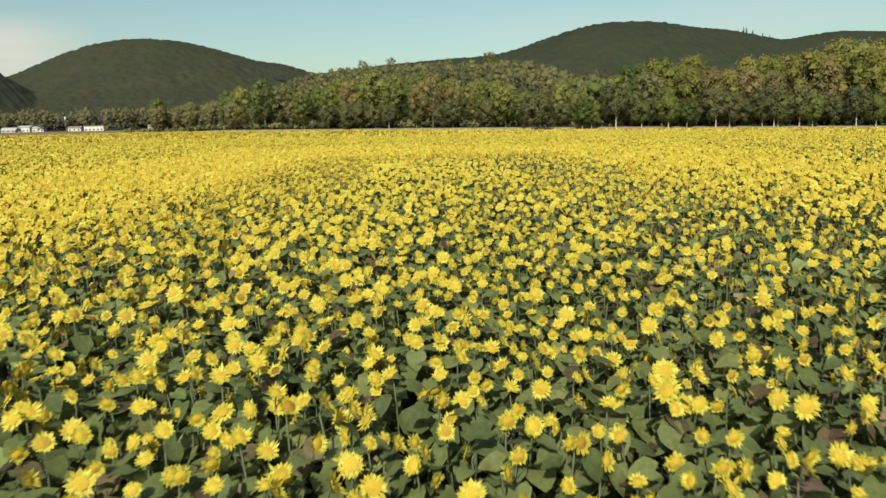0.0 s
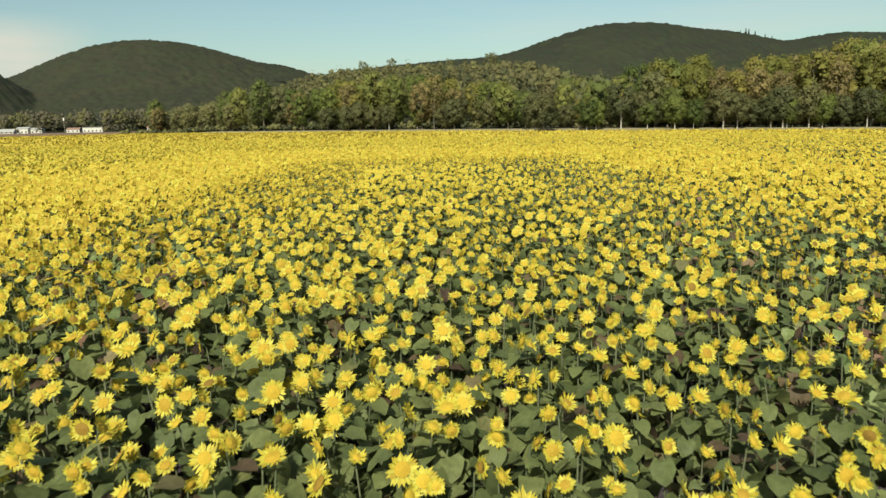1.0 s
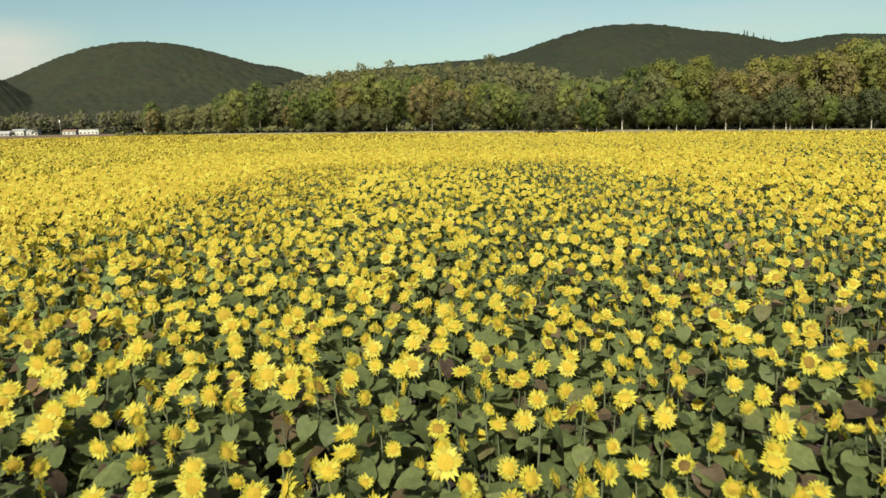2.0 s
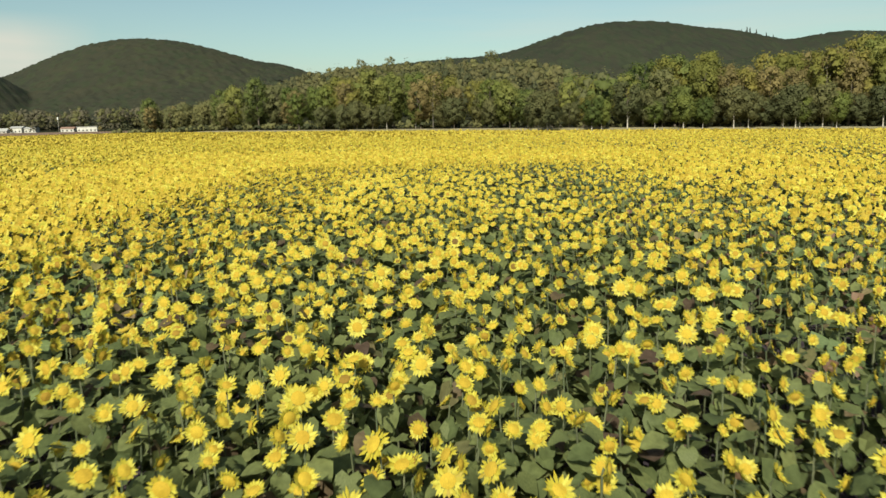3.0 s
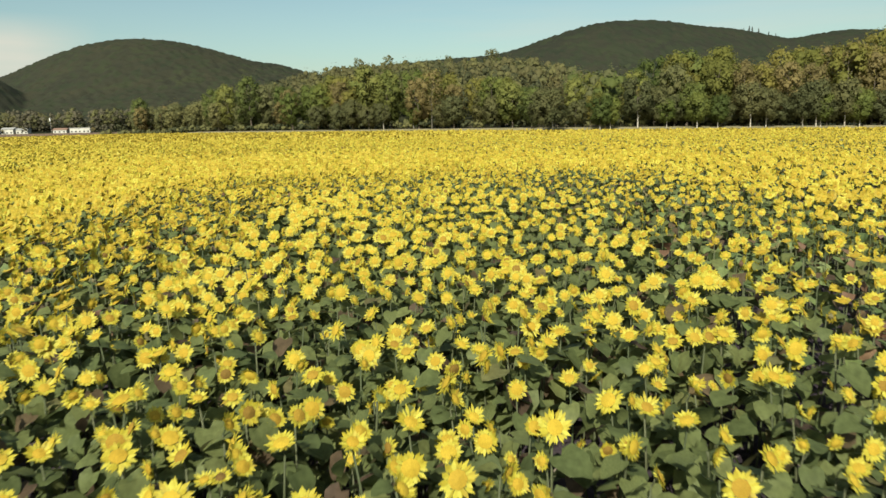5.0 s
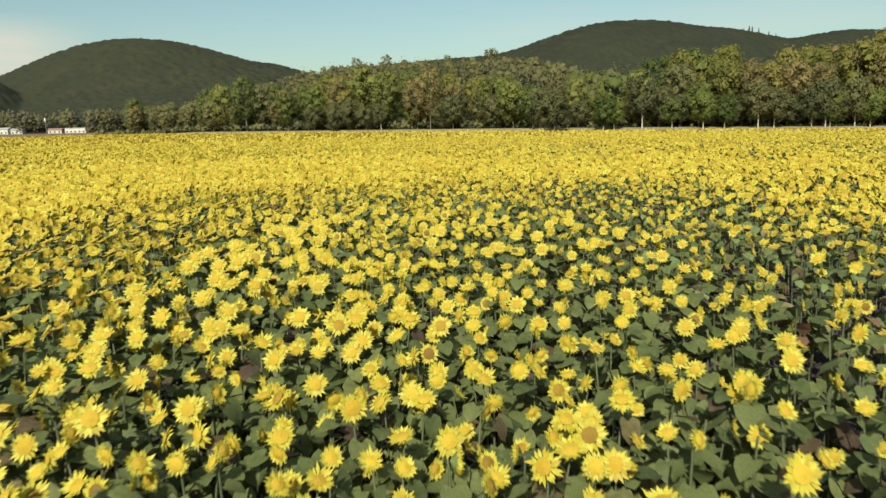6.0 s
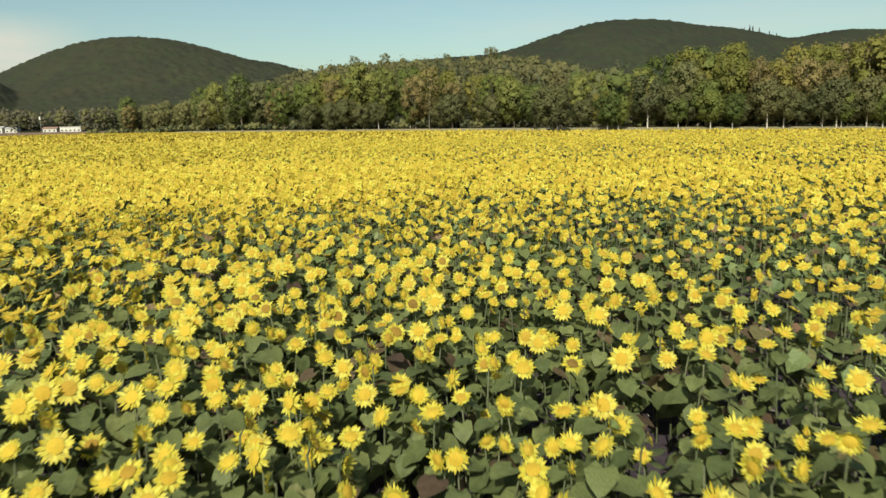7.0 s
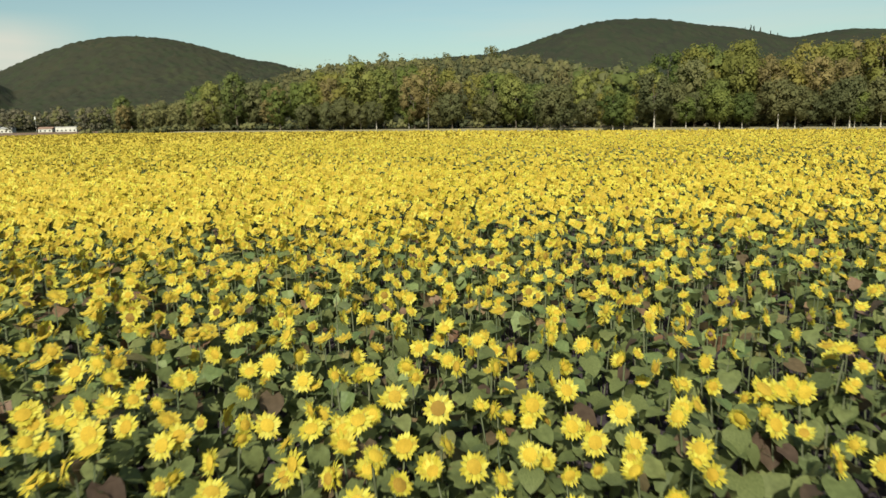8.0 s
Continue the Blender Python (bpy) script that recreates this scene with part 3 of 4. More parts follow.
def band(name, xs, a, b, rows, lift, mat, raised=False):
    """A strip of ground between the lines y = a(x) and y = b(x)."""
    gx = np.tile(xs, (rows + 1, 1))
    f = np.linspace(0, 1, rows + 1)[:, None]
    gy = a(xs)[None] * (1 - f) + b(xs)[None] * f
    z = land(gx, gy) + lift + (bank(gx, gy) if raised else 0)
    v = np.stack([gx.ravel(), gy.ravel(), z.ravel()], -1)
    w = len(xs)
    i = (np.arange(rows)[:, None] * w + np.arange(w - 1)[None]).ravel()
    t = np.concatenate([np.stack([i, i + 1, i + w], -1), np.stack([i + 1, i + w + 1, i + w], -1)])
    return new(name, mesh_of(name, v, t, [mat], smooth=True))


FIELD_X = np.arange(-640, 301, 10.0)
field = band("field_soil", FIELD_X, lambda x: np.full(len(x), -22.0), field_end, 60, 0.10, SOIL)
tagged(field, "dark bare soil under the sunflower crop", "soil", kind="structure")
verge = band("verge", FIELD_X, field_end, lambda x: field_end(x) + 12.0, 8, 0.14, VERGE, True)
tagged(verge, "dry grass verge between crop and trees", "verge", kind="structure")
wood_floor = band("wood_floor", FIELD_X[FIELD_X > -260], lambda x: field_end(x) + 12.0, lambda x: field_end(x) + 75, 10, 0.12, LITTER, True)
tagged(wood_floor, "dark grass and leaf litter under the edge trees", "ground", kind="structure")
fallow = band("fallow_ground", np.arange(-640, -189, 10.0), lambda x: field_end(x) + 8.0, lambda x: field_end(x) * 0 + 731, 24, 0.18, FALLOW)
tagged(fallow, "bare reddish ploughed earth beside the houses", "field", kind="structure")


# ---- trees ----
SOFT = []      # for the newest foliage: how its sprays round off into clumps


def lump(parts):
    """An uneven closed ball of triangles: the dense inside of a leafy clump."""
    bm = bmesh.new()
    bmesh.ops.create_icosphere(bm, subdivisions=parts, radius=1.0)
    v = np.array([q.co[:] for q in bm.verts])
    t = np.array([[q.index for q in f.verts] for f in bm.faces])
    bm.free()
    return v, t


LUMPS = {1: lump(1), 2: lump(2)}


def foliage(rng, centres, radii, count, lo, hi, core=0, rough=0.5):
    """Leafy sprays round clump centres: small leaf tufts facing mostly outwards; with a core, over a dense uneven inside."""
    v, t, soft, n = [], [], [], 0
    middle = centres.mean(axis=0)
    for c, r in zip(centres, radii):
        d = rng.normal(size=(count, 3))
        d /= np.linalg.norm(d, axis=1)[:, None]
        p = c + d * (r * rng.uniform(0.5 if core else 0.4, 1.3 if core else 1.1, count) ** 0.8)[:, None] * (1, 1, 0.85)
        nrm = d + rng.normal(0, 0.35, (count, 3)) + (0, 0, 0.3)
        nrm /= np.linalg.norm(nrm, axis=1)[:, None]
        a = np.cross(nrm, rng.normal(size=(count, 3)))
        a /= np.linalg.norm(a, axis=1)[:, None]
        b = np.cross(nrm, a)
        s = rng.uniform(lo, hi, count)[:, None]
        q = np.stack([p - a * s, p + a * s * 0.6 - b * s * 0.8, p + a * s * 0.5 + b * s * 0.9], 1).reshape(-1, 3)
        t.append(n + np.arange(3 * count).reshape(-1, 3))
        face = np.repeat(nrm, 3, axis=0)
        if core:
            lv, lt = LUMPS[core]
            q = np.concatenate([q, c + lv * rng.uniform(0.5, 1.0, (len(lv), 1)) * r * 0.74 * np.array((1, 1, 0.85))])
            t.append(lt + n + 3 * count)
            face = np.concatenate([face, lv])
        v.append(q)
        n += len(q)
        out = q - (0.4 * c + 0.6 * middle) + (0, 0, 0.5 * r)
        out = 0.6 * out / np.linalg.norm(out, axis=1)[:, None] + rough * face
        soft.append(out / np.linalg.norm(out, axis=1)[:, None])
    SOFT.append(np.concatenate(soft))
    return np.concatenate(v), np.concatenate(t)


def tree_parts(seed, height, spread, clear, clumps, sprays, trunk_r, low=0.8, core=1, leaf_size=(0.26, 0.62)):
    """Arrays for a tapered trunk with limbs, and for a ragged crown."""
    rng = np.random.default_rng(seed)
    kit = Kit()
    lean = rng.normal(0, 0.03, 2) * height
    line = [(lean[0] * f * f, lean[1] * f * f, height * 0.86 * f) for f in (0, 0.03, 0.25, 0.5, 0.75, 1)]
    kit.add(*tube(line, [trunk_r * k for k in (1.5, 1.05, 0.85, 0.6, 0.35, 0.08)], 7), 0)
    centres, radii = [], []
    for k in range(clumps):
        f = ((k + rng.uniform(0.1, 0.9)) / clumps) ** low
        z = clear + (height - clear) * (0.08 + 0.86 * f)
        wide = spread * math.sqrt(max(0.05, 1 - ((f - 0.5) / 0.58) ** 2))
        a, r = 2.4 * k + rng.uniform(-0.6, 0.6), wide * rng.uniform(0.2, 0.95) ** 0.6
        c = np.array((math.cos(a) * r + lean[0] * f, math.sin(a) * r + lean[1] * f, z))
        centres.append(c)
        radii.append(spread * rng.uniform(0.26, 0.46))
        if k % 5 == 0:
            z0 = max(clear * 0.8, z - r * 0.9)
            foot = np.array((lean[0] * (z0 / height) ** 2, lean[1] * (z0 / height) ** 2, z0))
            kit.add(*tube([foot, foot * 0.45 + c * 0.55 + (0, 0, 0.4), c], (trunk_r * 0.42, trunk_r * 0.28, trunk_r * 0.08), 4), 0)
    fv, ft = foliage(rng, np.array(centres), np.array(radii), sprays, *leaf_size, core, 0.3 if height > 20 else 0.2)
    return kit.arrays(), (fv, ft)


def make_tree(name, seed, height, spread, clear, clumps, sprays, trunk_r, wood, leaf, label, core=1, upper=BROWN_BARK):
    (tv, tt, _), (fv, ft) = tree_parts(seed, height, spread, clear, clumps, sprays, trunk_r, 1.0 if height < 20 else 0.9, core, (0.17, 0.42) if height < 20 else (0.26, 0.62))
    root = new(name)
    tagged(root, label, "tree", "trees along the field edge")
    high = (tv[tt].mean(axis=1)[:, 2] > 0.33 * height).astype(int)
    part("trunk", mesh_of("trunk", tv, tt, [wood, upper], high, smooth=True), root)
    part("crown", mesh_of("crown", fv, ft, [leaf], normals=SOFT[-1]), root)
    return root


rng = random.Random(7)
TALL = [make_tree("tree", 11, 26, 6.8, 2.5, 32, 76, 0.38, BROWN_BARK, OLIVE, "tall olive green tree in the wood beside the field"),
        make_tree("tree", 12, 28, 7.4, 2.5, 35, 76, 0.42, BROWN_BARK, YELLOWING, "tall tree with yellowing autumn leaves"),
        make_tree("tree", 13, 24, 6.2, 2, 28, 76, 0.36, BROWN_BARK, YELLOWING, "tree with thinning yellow green leaves"),
        make_tree("tree", 14, 25, 6.2, 3, 28, 76, 0.36, BROWN_BARK, RUSSET, "tree with russet autumn leaves beside the field"),
        make_tree("tree", 15, 23, 6.6, 2, 30, 76, 0.36, BROWN_BARK, GREYGREEN, "dull grey green tree in the wood beside the field"),
        make_tree("tree", 16, 25, 6.4, 2, 30, 76, 0.36, BROWN_BARK, GREEN, "fresh green tree in the wood beside the field")]
SMALL = [make_tree("tree", 21, 13, 4.4, 3.2, 26, 110, 0.20, PALE_BARK, DUSKY, "small grey green tree with pale trunk at field edge"),
         make_tree("tree", 22, 11, 4.2, 2.0, 24, 110, 0.18, BROWN_BARK, DUSKY, "low grey green tree with dark trunk at field edge"),
         make_tree("tree", 23, 14, 4.6, 1.8, 28, 110, 0.20, BROWN_BARK, OLIVE, "small olive green tree leafy down to the ground"),
         make_tree("tree", 24, 12, 4.8, 1.6, 28, 110, 0.20, BROWN_BARK, DUSKY, "bushy dull green tree at the field edge"),
         make_tree("tree", 25, 12, 4.2, 2.4, 24, 110, 0.20, PALE_BARK, GREEN, "small fresh green tree with pale trunk at field edge")]
AIRY = [make_tree("tree", 26, 25, 5.0, 8, 18, 62, 0.3, BROWN_BARK, GREYGREEN, "thin airy tree standing above the slope wood", 0),
        make_tree("tree", 27, 22, 4.6, 7, 16, 62, 0.28, BROWN_BARK, OLIVE, "sparse tree standing above the slope wood", 0)]
THIN = make_tree("tree", 28, 24, 5.0, 5, 40, 22, 0.17, GREY_BARK, RUSSET, "thin half bare tree with grey limbs in the wood", 0, GREY_BARK)
used = set()


def plant_tree(proto, x, y, size, spin):
    m = Matrix.Translation((x, y, float(land(x, y) + bank(x, y)) - 0.1)) @ Matrix.Rotation(spin, 4, "Z") @ Matrix.Diagonal((size, size, size, 1))
    if proto in used:
        return copy_thing(proto, m)
    used.add(proto)
    proto.matrix_basis = m
    return proto


# the front row of small trees, then the tall wood behind it
def stature(x):
    """How tall the wood stands along the field edge; a low gap near x = 55."""
    return float(np.interp(x, [-330, -200, -186, -145, -112, -100, -88, -76, -62, 0, 25, 40, 66, 78, 120, 140, 165, 240], [0.6, 0.78, 0.98, 0.90, 0.90, 1.12, 1.10, 0.95, 1.04, 1.0, 0.96, 0.54, 0.56, 1.06, 1.10, 1.30, 1.42, 1.26]))


x = 236.0
while x > -197:
    y = float(field_end(x)) + 11.0
    steep = 1.0 if x > 58 else 0.72
    for dx in ((0, 4.3) if x > 30 else (0,)):
        if x > -60 and rng.random() < (0.45 if 28 < x < 160 else 0.7):
            plant_tree(rng.choice(SMALL[1:4] if 28 < x < 160 else SMALL), x - dx + rng.uniform(-1.5, 1.5), y + rng.uniform(-1, 4), rng.uniform(0.7, 1.15), rng.uniform(0, 6.28))
    for row in range(3 if x > 66 else 2):
        if rng.random() < (0.06 if x > 66 else 0.16):
            continue
        tx = x + rng.uniform(-4, 4)
        if x > 105:
            tall = rng.choice(TALL[1:3] * 2 + TALL[3:4] + TALL[:1])
        elif x > -80:
            tall = rng.choice(TALL)
        else:
            tall = rng.choice(TALL[:1] + TALL[4:5] * 3 + TALL[3:4])
        grow = rng.uniform(0.84, 0.97) if row else rng.uniform(0.70, 0.86)
        if x < 40:
            grow *= rng.uniform(0.82, 1.14)
        if tall is TALL[0] and 60 < x < 110:
            grow *= 0.86
        plant_tree(tall, tx, y + 9 + 13 * row + rng.uniform(-4, 4), grow * stature(tx), rng.uniform(0, 6.28))
    x -= 8.6 * steep
for x, y, size in ((-4.0, 306.0, 1.0), (38.0, 266.0, 0.8)):
    plant_tree(THIN, x, y, size, rng.uniform(0, 6.28))
# pale trunks along the verge
for x in (32.2, 35.3, 50.4, 54.0, 62.9, 72.2, 81.4, 88.0, 98.5, 103.4, 115.8, 119.7, 121.2, 129.4, 133.4, 149.7, 156.0):
    plant_tree(SMALL[0] if rng.random() < 0.7 else SMALL[4], x, 255.0 + rng.uniform(-1, 1), rng.uniform(0.85, 1.12), rng.uniform(0, 6.28))
for k in range(18):
    x, y = -78 + 7.4 * k + rng.uniform(-5, 5), rng.uniform(600, 640)
    size = (59.8 + 0.06 * x + rng.uniform(-3, 4) - float(land(x, y))) / 24.5
    plant_tree(rng.choice(AIRY), x, y, size, rng.uniform(0, 6.28))


# ---- woods too far off to count ----
def crown_arrays(seed, height, spread, sprays, lo, hi):
    r = np.random.default_rng(seed)
    a = 2.4 * np.arange(6) + r.uniform(-0.5, 0.5, 6)
    f = np.array((0.0, 0.25, 0.45, 0.6, 0.8, 1.0))
    out = spread * np.array((0.5, 0.56, 0.52, 0.42, 0.28, 0.08)) * r.uniform(0.7, 1.2, 6)
    cs = np.stack([out * np.cos(a), out * np.sin(a), height * (0.30 + 0.46 * f + r.uniform(-0.05, 0.05, 6))], 1)
    v, t = foliage(r, cs, spread * r.uniform(0.26, 0.44, 6), sprays, lo * 0.7, hi * 0.7, 1)
    return v, t, np.zeros(len(t), int)


def canopy(name, label, box, step, cell, height, mats, seed, where):
    """Closed forest on a far hill: one leafy sheet of rounded crowns over the slope, with loose sprays on their tops."""
    r = np.random.default_rng(seed)
    xs, ys = np.arange(box[0], box[1], step), np.arange(box[2], box[3], step)
    gx, gy = np.meshgrid(xs, ys)
    gx, gy = gx + r.uniform(-0.3, 0.3, gx.shape) * step, gy + r.uniform(-0.3, 0.3, gy.shape) * step
    nx, ny = int((box[1] - box[0]) / cell) + 4, int((box[3] - box[2]) / cell) + 4
    cx = box[0] + (np.arange(nx)[None] - 1.5 + r.uniform(-0.45, 0.45, (ny, nx))) * cell
    cy = box[2] + (np.arange(ny)[:, None] - 1.5 + r.uniform(-0.45, 0.45, (ny, nx))) * cell
    tall, wide = height * r.uniform(0.6, 1.4, (ny, nx)), cell * r.uniform(0.75, 1.15, (ny, nx))
    tone = r.integers(0, len(mats), (ny, nx))
    i, j = ((gx - box[0]) / cell + 1.5).astype(int), ((gy - box[2]) / cell + 1.5).astype(int)
    top, kind = np.zeros(gx.shape), np.zeros(gx.shape, int)
    for di in (-1, 0, 1, 2):
        for dj in (-1, 0, 1, 2):
            a, b = np.clip(i + di, 0, nx - 1), np.clip(j + dj, 0, ny - 1)
            hump = tall[b, a] * (1 - ((gx - cx[b, a]) ** 2 + (gy - cy[b, a]) ** 2) / wide[b, a] ** 2)
            kind = np.where(hump > top, tone[b, a], kind)
            top = np.maximum(top, hump)
    v = np.stack([gx.ravel(), gy.ravel(), (land(gx, gy) + 1.5 + top).ravel()], -1)
    w, h = len(xs), len(ys)
    k = (np.arange(h - 1)[:, None] * w + np.arange(w - 1)[None]).ravel()
    k = k[where(gx.ravel()[k], gy.ravel()[k])]
    kit = Kit()
    tris = np.concatenate([np.stack([k, k + 1, k + w], -1), np.stack([k + 1, k + w + 1, k + w], -1)])
    live = np.unique(tris)
    renumber = np.zeros(len(v), int)
    renumber[live] = np.arange(len(live))
    slots = np.tile(kind.ravel()[k], 2)
    on = where(cx.ravel(), cy.ravel())
    c = np.stack([cx.ravel(), cy.ravel(), land(cx, cy).ravel() + 1.5 + 0.75 * tall.ravel()], -1)[on]
    sv, st = foliage(r, c, 0.35 * wide.ravel()[on], 4, 0.4, 0.9)
    verts = np.concatenate([v[live], sv])
    faces = np.concatenate([renumber[tris], st + len(live)])
    slots = np.concatenate([slots, np.repeat(tone.ravel()[on], 4)])
    return tagged(new(name, mesh_of(name, verts, faces, mats, slots, smooth=True)), label, "forest", kind="stuff")


def wood(name, label, box, cell, height, spread, sprays, lo, hi, mats, seed, where):
    r = np.random.default_rng(seed)
    x, y = sown(r, *box, cell)
    k = where(x, y)
    x, y = x[k], y[k]
    protos, tips = [], []
    for j in range(8):
        pv, pt, ps = crown_arrays(seed + j, height, spread, sprays, lo, hi)
        protos.append((pv, pt, ps + j % len(mats)))
        tips.append((pv + SOFT[-1], pt, ps))
    which = r.integers(0, len(protos), len(x))
    z = land(x, y) + np.where(y < 560, bank(x, y), 0.0)
    turn_by, size, lean = r.uniform(0, 6.28, len(x)), r.uniform(0.7, 1.3, len(x)), np.zeros((len(x), 2))
    v, t, s = strewn(protos, which, x, y, z, turn_by, size, lean)
    n = strewn(tips, which, x, y, z, turn_by, size, lean)[0] - v
    me = mesh_of(name, v, t, mats, s, normals=n / np.linalg.norm(n, axis=1)[:, None])
    return tagged(new(name, me), label, "forest", kind="stuff")


wood("wooded_slope", "mixed autumn wood on the slope behind the field", (-200, 420, 290, 720), 9.6, 18, 8.6, 15, 0.5, 1.3,
     [SLOPEWOOD, MIDWOOD, SLOPEWOOD, DUSKY, SLOPEWOOD, GREYGREEN], 31, lambda x, y: (y > field_end(x) + 38) & (hills(x, y) > 3.0) & (np.abs(x) < 0.62 * y + 30))
wood("wood_interior", "mixed autumn wood standing behind the edge trees", (40, 330, 270, 420), 8.6, 19, 8.4, 18, 0.5, 1.2,
     [OLIVE, GREYGREEN, YELLOWING], 36, lambda x, y: (y > field_end(x) + 46) & (x > 60))
canopy("hill_forest", "dark green forest covering the rounded hill and its low spur", (-1060, -110, 840, 1500), 4.8, 11, 4.5, [DARKWOOD, DARKWOOD, HILLWOOD], 41,
       lambda x, y: (x < -0.11 * y) & (hills(x, y) > 0.4))
canopy("hill_forest", "dark green forest covering the long ridge", (-330, 1100, 1180, 1620), 4.8, 11, 4.5, [DARKWOOD, HILLWOOD], 51,
       lambda x, y: hills(x, y) > np.where((x > -60) & (x < 480), 38, 70))
canopy("hill_forest", "dark green forest on the nearer shoulder of the ridge", (330, 1000, 1000, 1330), 4.5, 10, 5.0, [HILLWOOD, MIDWOOD, HILLWOOD], 61,
       lambda x, y: hills(x, y) > 55)
wood("valley_wood", "grey green scattered trees behind the houses", (-640, -190, 770, 880), 12, 23, 9.5, 9, 1.0, 2.2,
     [HAZY_BROWN, SLOPEWOOD, DUSKY, HAZY_BROWN], 81, lambda x, y: np.sin(0.05 * x) + np.sin(0.13 * x + 0.09 * y) > -0.9)
wood("undergrowth", "dark bushes under the trees at the field edge", (-330, 250, 245, 620), 4.8, 3.6, 4.0, 4, 0.5, 1.0,
     [MIDWOOD, GREYGREEN, MIDWOOD], 91, lambda x, y: (y > field_end(x) + 14) & (y < field_end(x) + 32) & (x > -205))


# ---- conifers that stand out on the ridge ----
def conifer(seed, height):
    r = np.random.default_rng(seed)
    root = new("conifer")
    tagged(root, "dark pointed conifer rising above the ridge forest", "tree", "conifers on the ridge")
    part("trunk", mesh_of("trunk", *tube([(0, 0, 0), (0, 0, height * 0.5), (0, 0, height)], (0.4, 0.25, 0.04), 6), [BROWN_BARK], smooth=True), root)
    fs = np.linspace(0.12, 0.97, 12)
    cs = np.array([(r.normal(0, 0.25), r.normal(0, 0.25), height * f) for f in fs])
    part("crown", mesh_of("crown", *foliage(r, cs, 0.4 + height * 0.19 * (1 - fs), 26, 0.5, 1.1), [DARKWOOD]), root)
    return root


firs = [conifer(301, 22), conifer(302, 18)]
for k, (x, y, size) in enumerate(((648, 1545, 0.85), (656, 1548, 1.0), (666, 1540, 0.9), (690, 1546, 0.8), (636, 1543, 0.65), (702, 1540, 0.7))):
    m = pose(x, y, float(land(x, y)) - 1, 0, 0, 40 * k) @ Matrix.Diagonal((size, size, size, 1))
    if k < 2:
        firs[k].matrix_basis = m
    else:
        copy_thing(firs[k % 2], m)


# ---- houses beyond the fallow ground ----
def box_arrays(x0, x1, y0, y1, z0, z1):
    v = [(x, y, z) for z in (z0, z1) for y in (y0, y1) for x in (x0, x1)]
    q = [(0, 2, 3, 1), (4, 5, 7, 6), (0, 1, 5, 4), (2, 6, 7, 3), (0, 4, 6, 2), (1, 3, 7, 5)]
    return np.array(v, float), np.array([t for a, b, c, d in q for t in ((a, b, c), (a, c, d))])


def gable_arrays(w, d, z0, rise_m, eave):
    x, y = w / 2 + eave, d / 2 + eave
    v = [(-x, -y, z0), (x, -y, z0), (x, y, z0), (-x, y, z0), (-x, 0, z0 + rise_m), (x, 0, z0 + rise_m)]
    v += [(a, b, c - 0.18) for a, b, c in v[:4]]
    t = [(0, 1, 5), (0, 5, 4), (2, 3, 4), (2, 4, 5), (0, 4, 3), (1, 2, 5), (6, 7, 1), (6, 1, 0), (7, 8, 2), (7, 2, 1), (8, 9, 3), (8, 3, 2), (9, 6, 0), (9, 0, 3), (6, 9, 8), (6, 8, 7)]
    return np.array(v, float), np.array(t)


def house(label, x, y, w, d, wall_h, roof_h, wall_mat, roof_mat, spin, storeys):
    root = new("house")
    root.matrix_basis = pose(x, y, float(land(x, y)) - 0.3, 0, 0, spin)
    tagged(root, label, "house", "houses beyond the field")
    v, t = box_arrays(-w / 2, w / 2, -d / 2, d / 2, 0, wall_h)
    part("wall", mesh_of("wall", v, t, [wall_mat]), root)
    if roof_h > 0:
        part("roof", mesh_of("roof", *gable_arrays(w, d, wall_h + 0.18, roof_h, 0.5), [roof_mat]), root)
    else:
        part("roof", mesh_of("roof", *box_arrays(-w / 2 - 0.4, w / 2 + 0.4, -d / 2 - 0.4, d / 2 + 0.4, wall_h, wall_h + 0.45), [roof_mat]), root)
    n = max(2, int(w / 3.6))
    glass = mesh_of("window", *box_arrays(-0.75, 0.75, -0.05, 0.05, -0.7, 0.7), [GLASS_DARK])
    sill = mesh_of("sill", *box_arrays(-0.9, 0.9, -0.14, 0.1, -0.85, -0.72), [GREYWALL])
    for s in range(storeys):
        for k in range(n):
            wx = (k + 0.5) / n * w - w / 2
            win = part("window", glass, root, pose(wx, -d / 2 - 0.03, 1.7 + 2.9 * s))
            part("sill", sill, win)
    return root


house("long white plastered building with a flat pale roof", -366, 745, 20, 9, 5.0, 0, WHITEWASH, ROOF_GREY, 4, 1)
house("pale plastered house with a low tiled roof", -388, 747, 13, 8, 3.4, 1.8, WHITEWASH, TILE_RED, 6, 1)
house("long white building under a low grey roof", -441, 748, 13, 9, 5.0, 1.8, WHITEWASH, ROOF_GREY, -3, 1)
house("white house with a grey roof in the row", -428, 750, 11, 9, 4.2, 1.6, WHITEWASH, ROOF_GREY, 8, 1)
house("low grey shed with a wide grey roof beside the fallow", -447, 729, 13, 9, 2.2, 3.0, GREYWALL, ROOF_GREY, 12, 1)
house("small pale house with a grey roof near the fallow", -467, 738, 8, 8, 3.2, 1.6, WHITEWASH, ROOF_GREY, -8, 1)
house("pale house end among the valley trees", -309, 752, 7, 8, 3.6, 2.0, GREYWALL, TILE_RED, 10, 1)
wood("garden_bushes", "scattered garden trees and bushes round the houses", (-480, -235, 731, 770), 8.0, 8, 5.5, 9, 0.5, 1.1,
     [HAZY_BROWN, SLOPEWOOD, RUSSET], 86, lambda x, y: (np.sin(x * 1.7) + np.sin(y * 2.3 + x) > 0.7) & (y > 736))

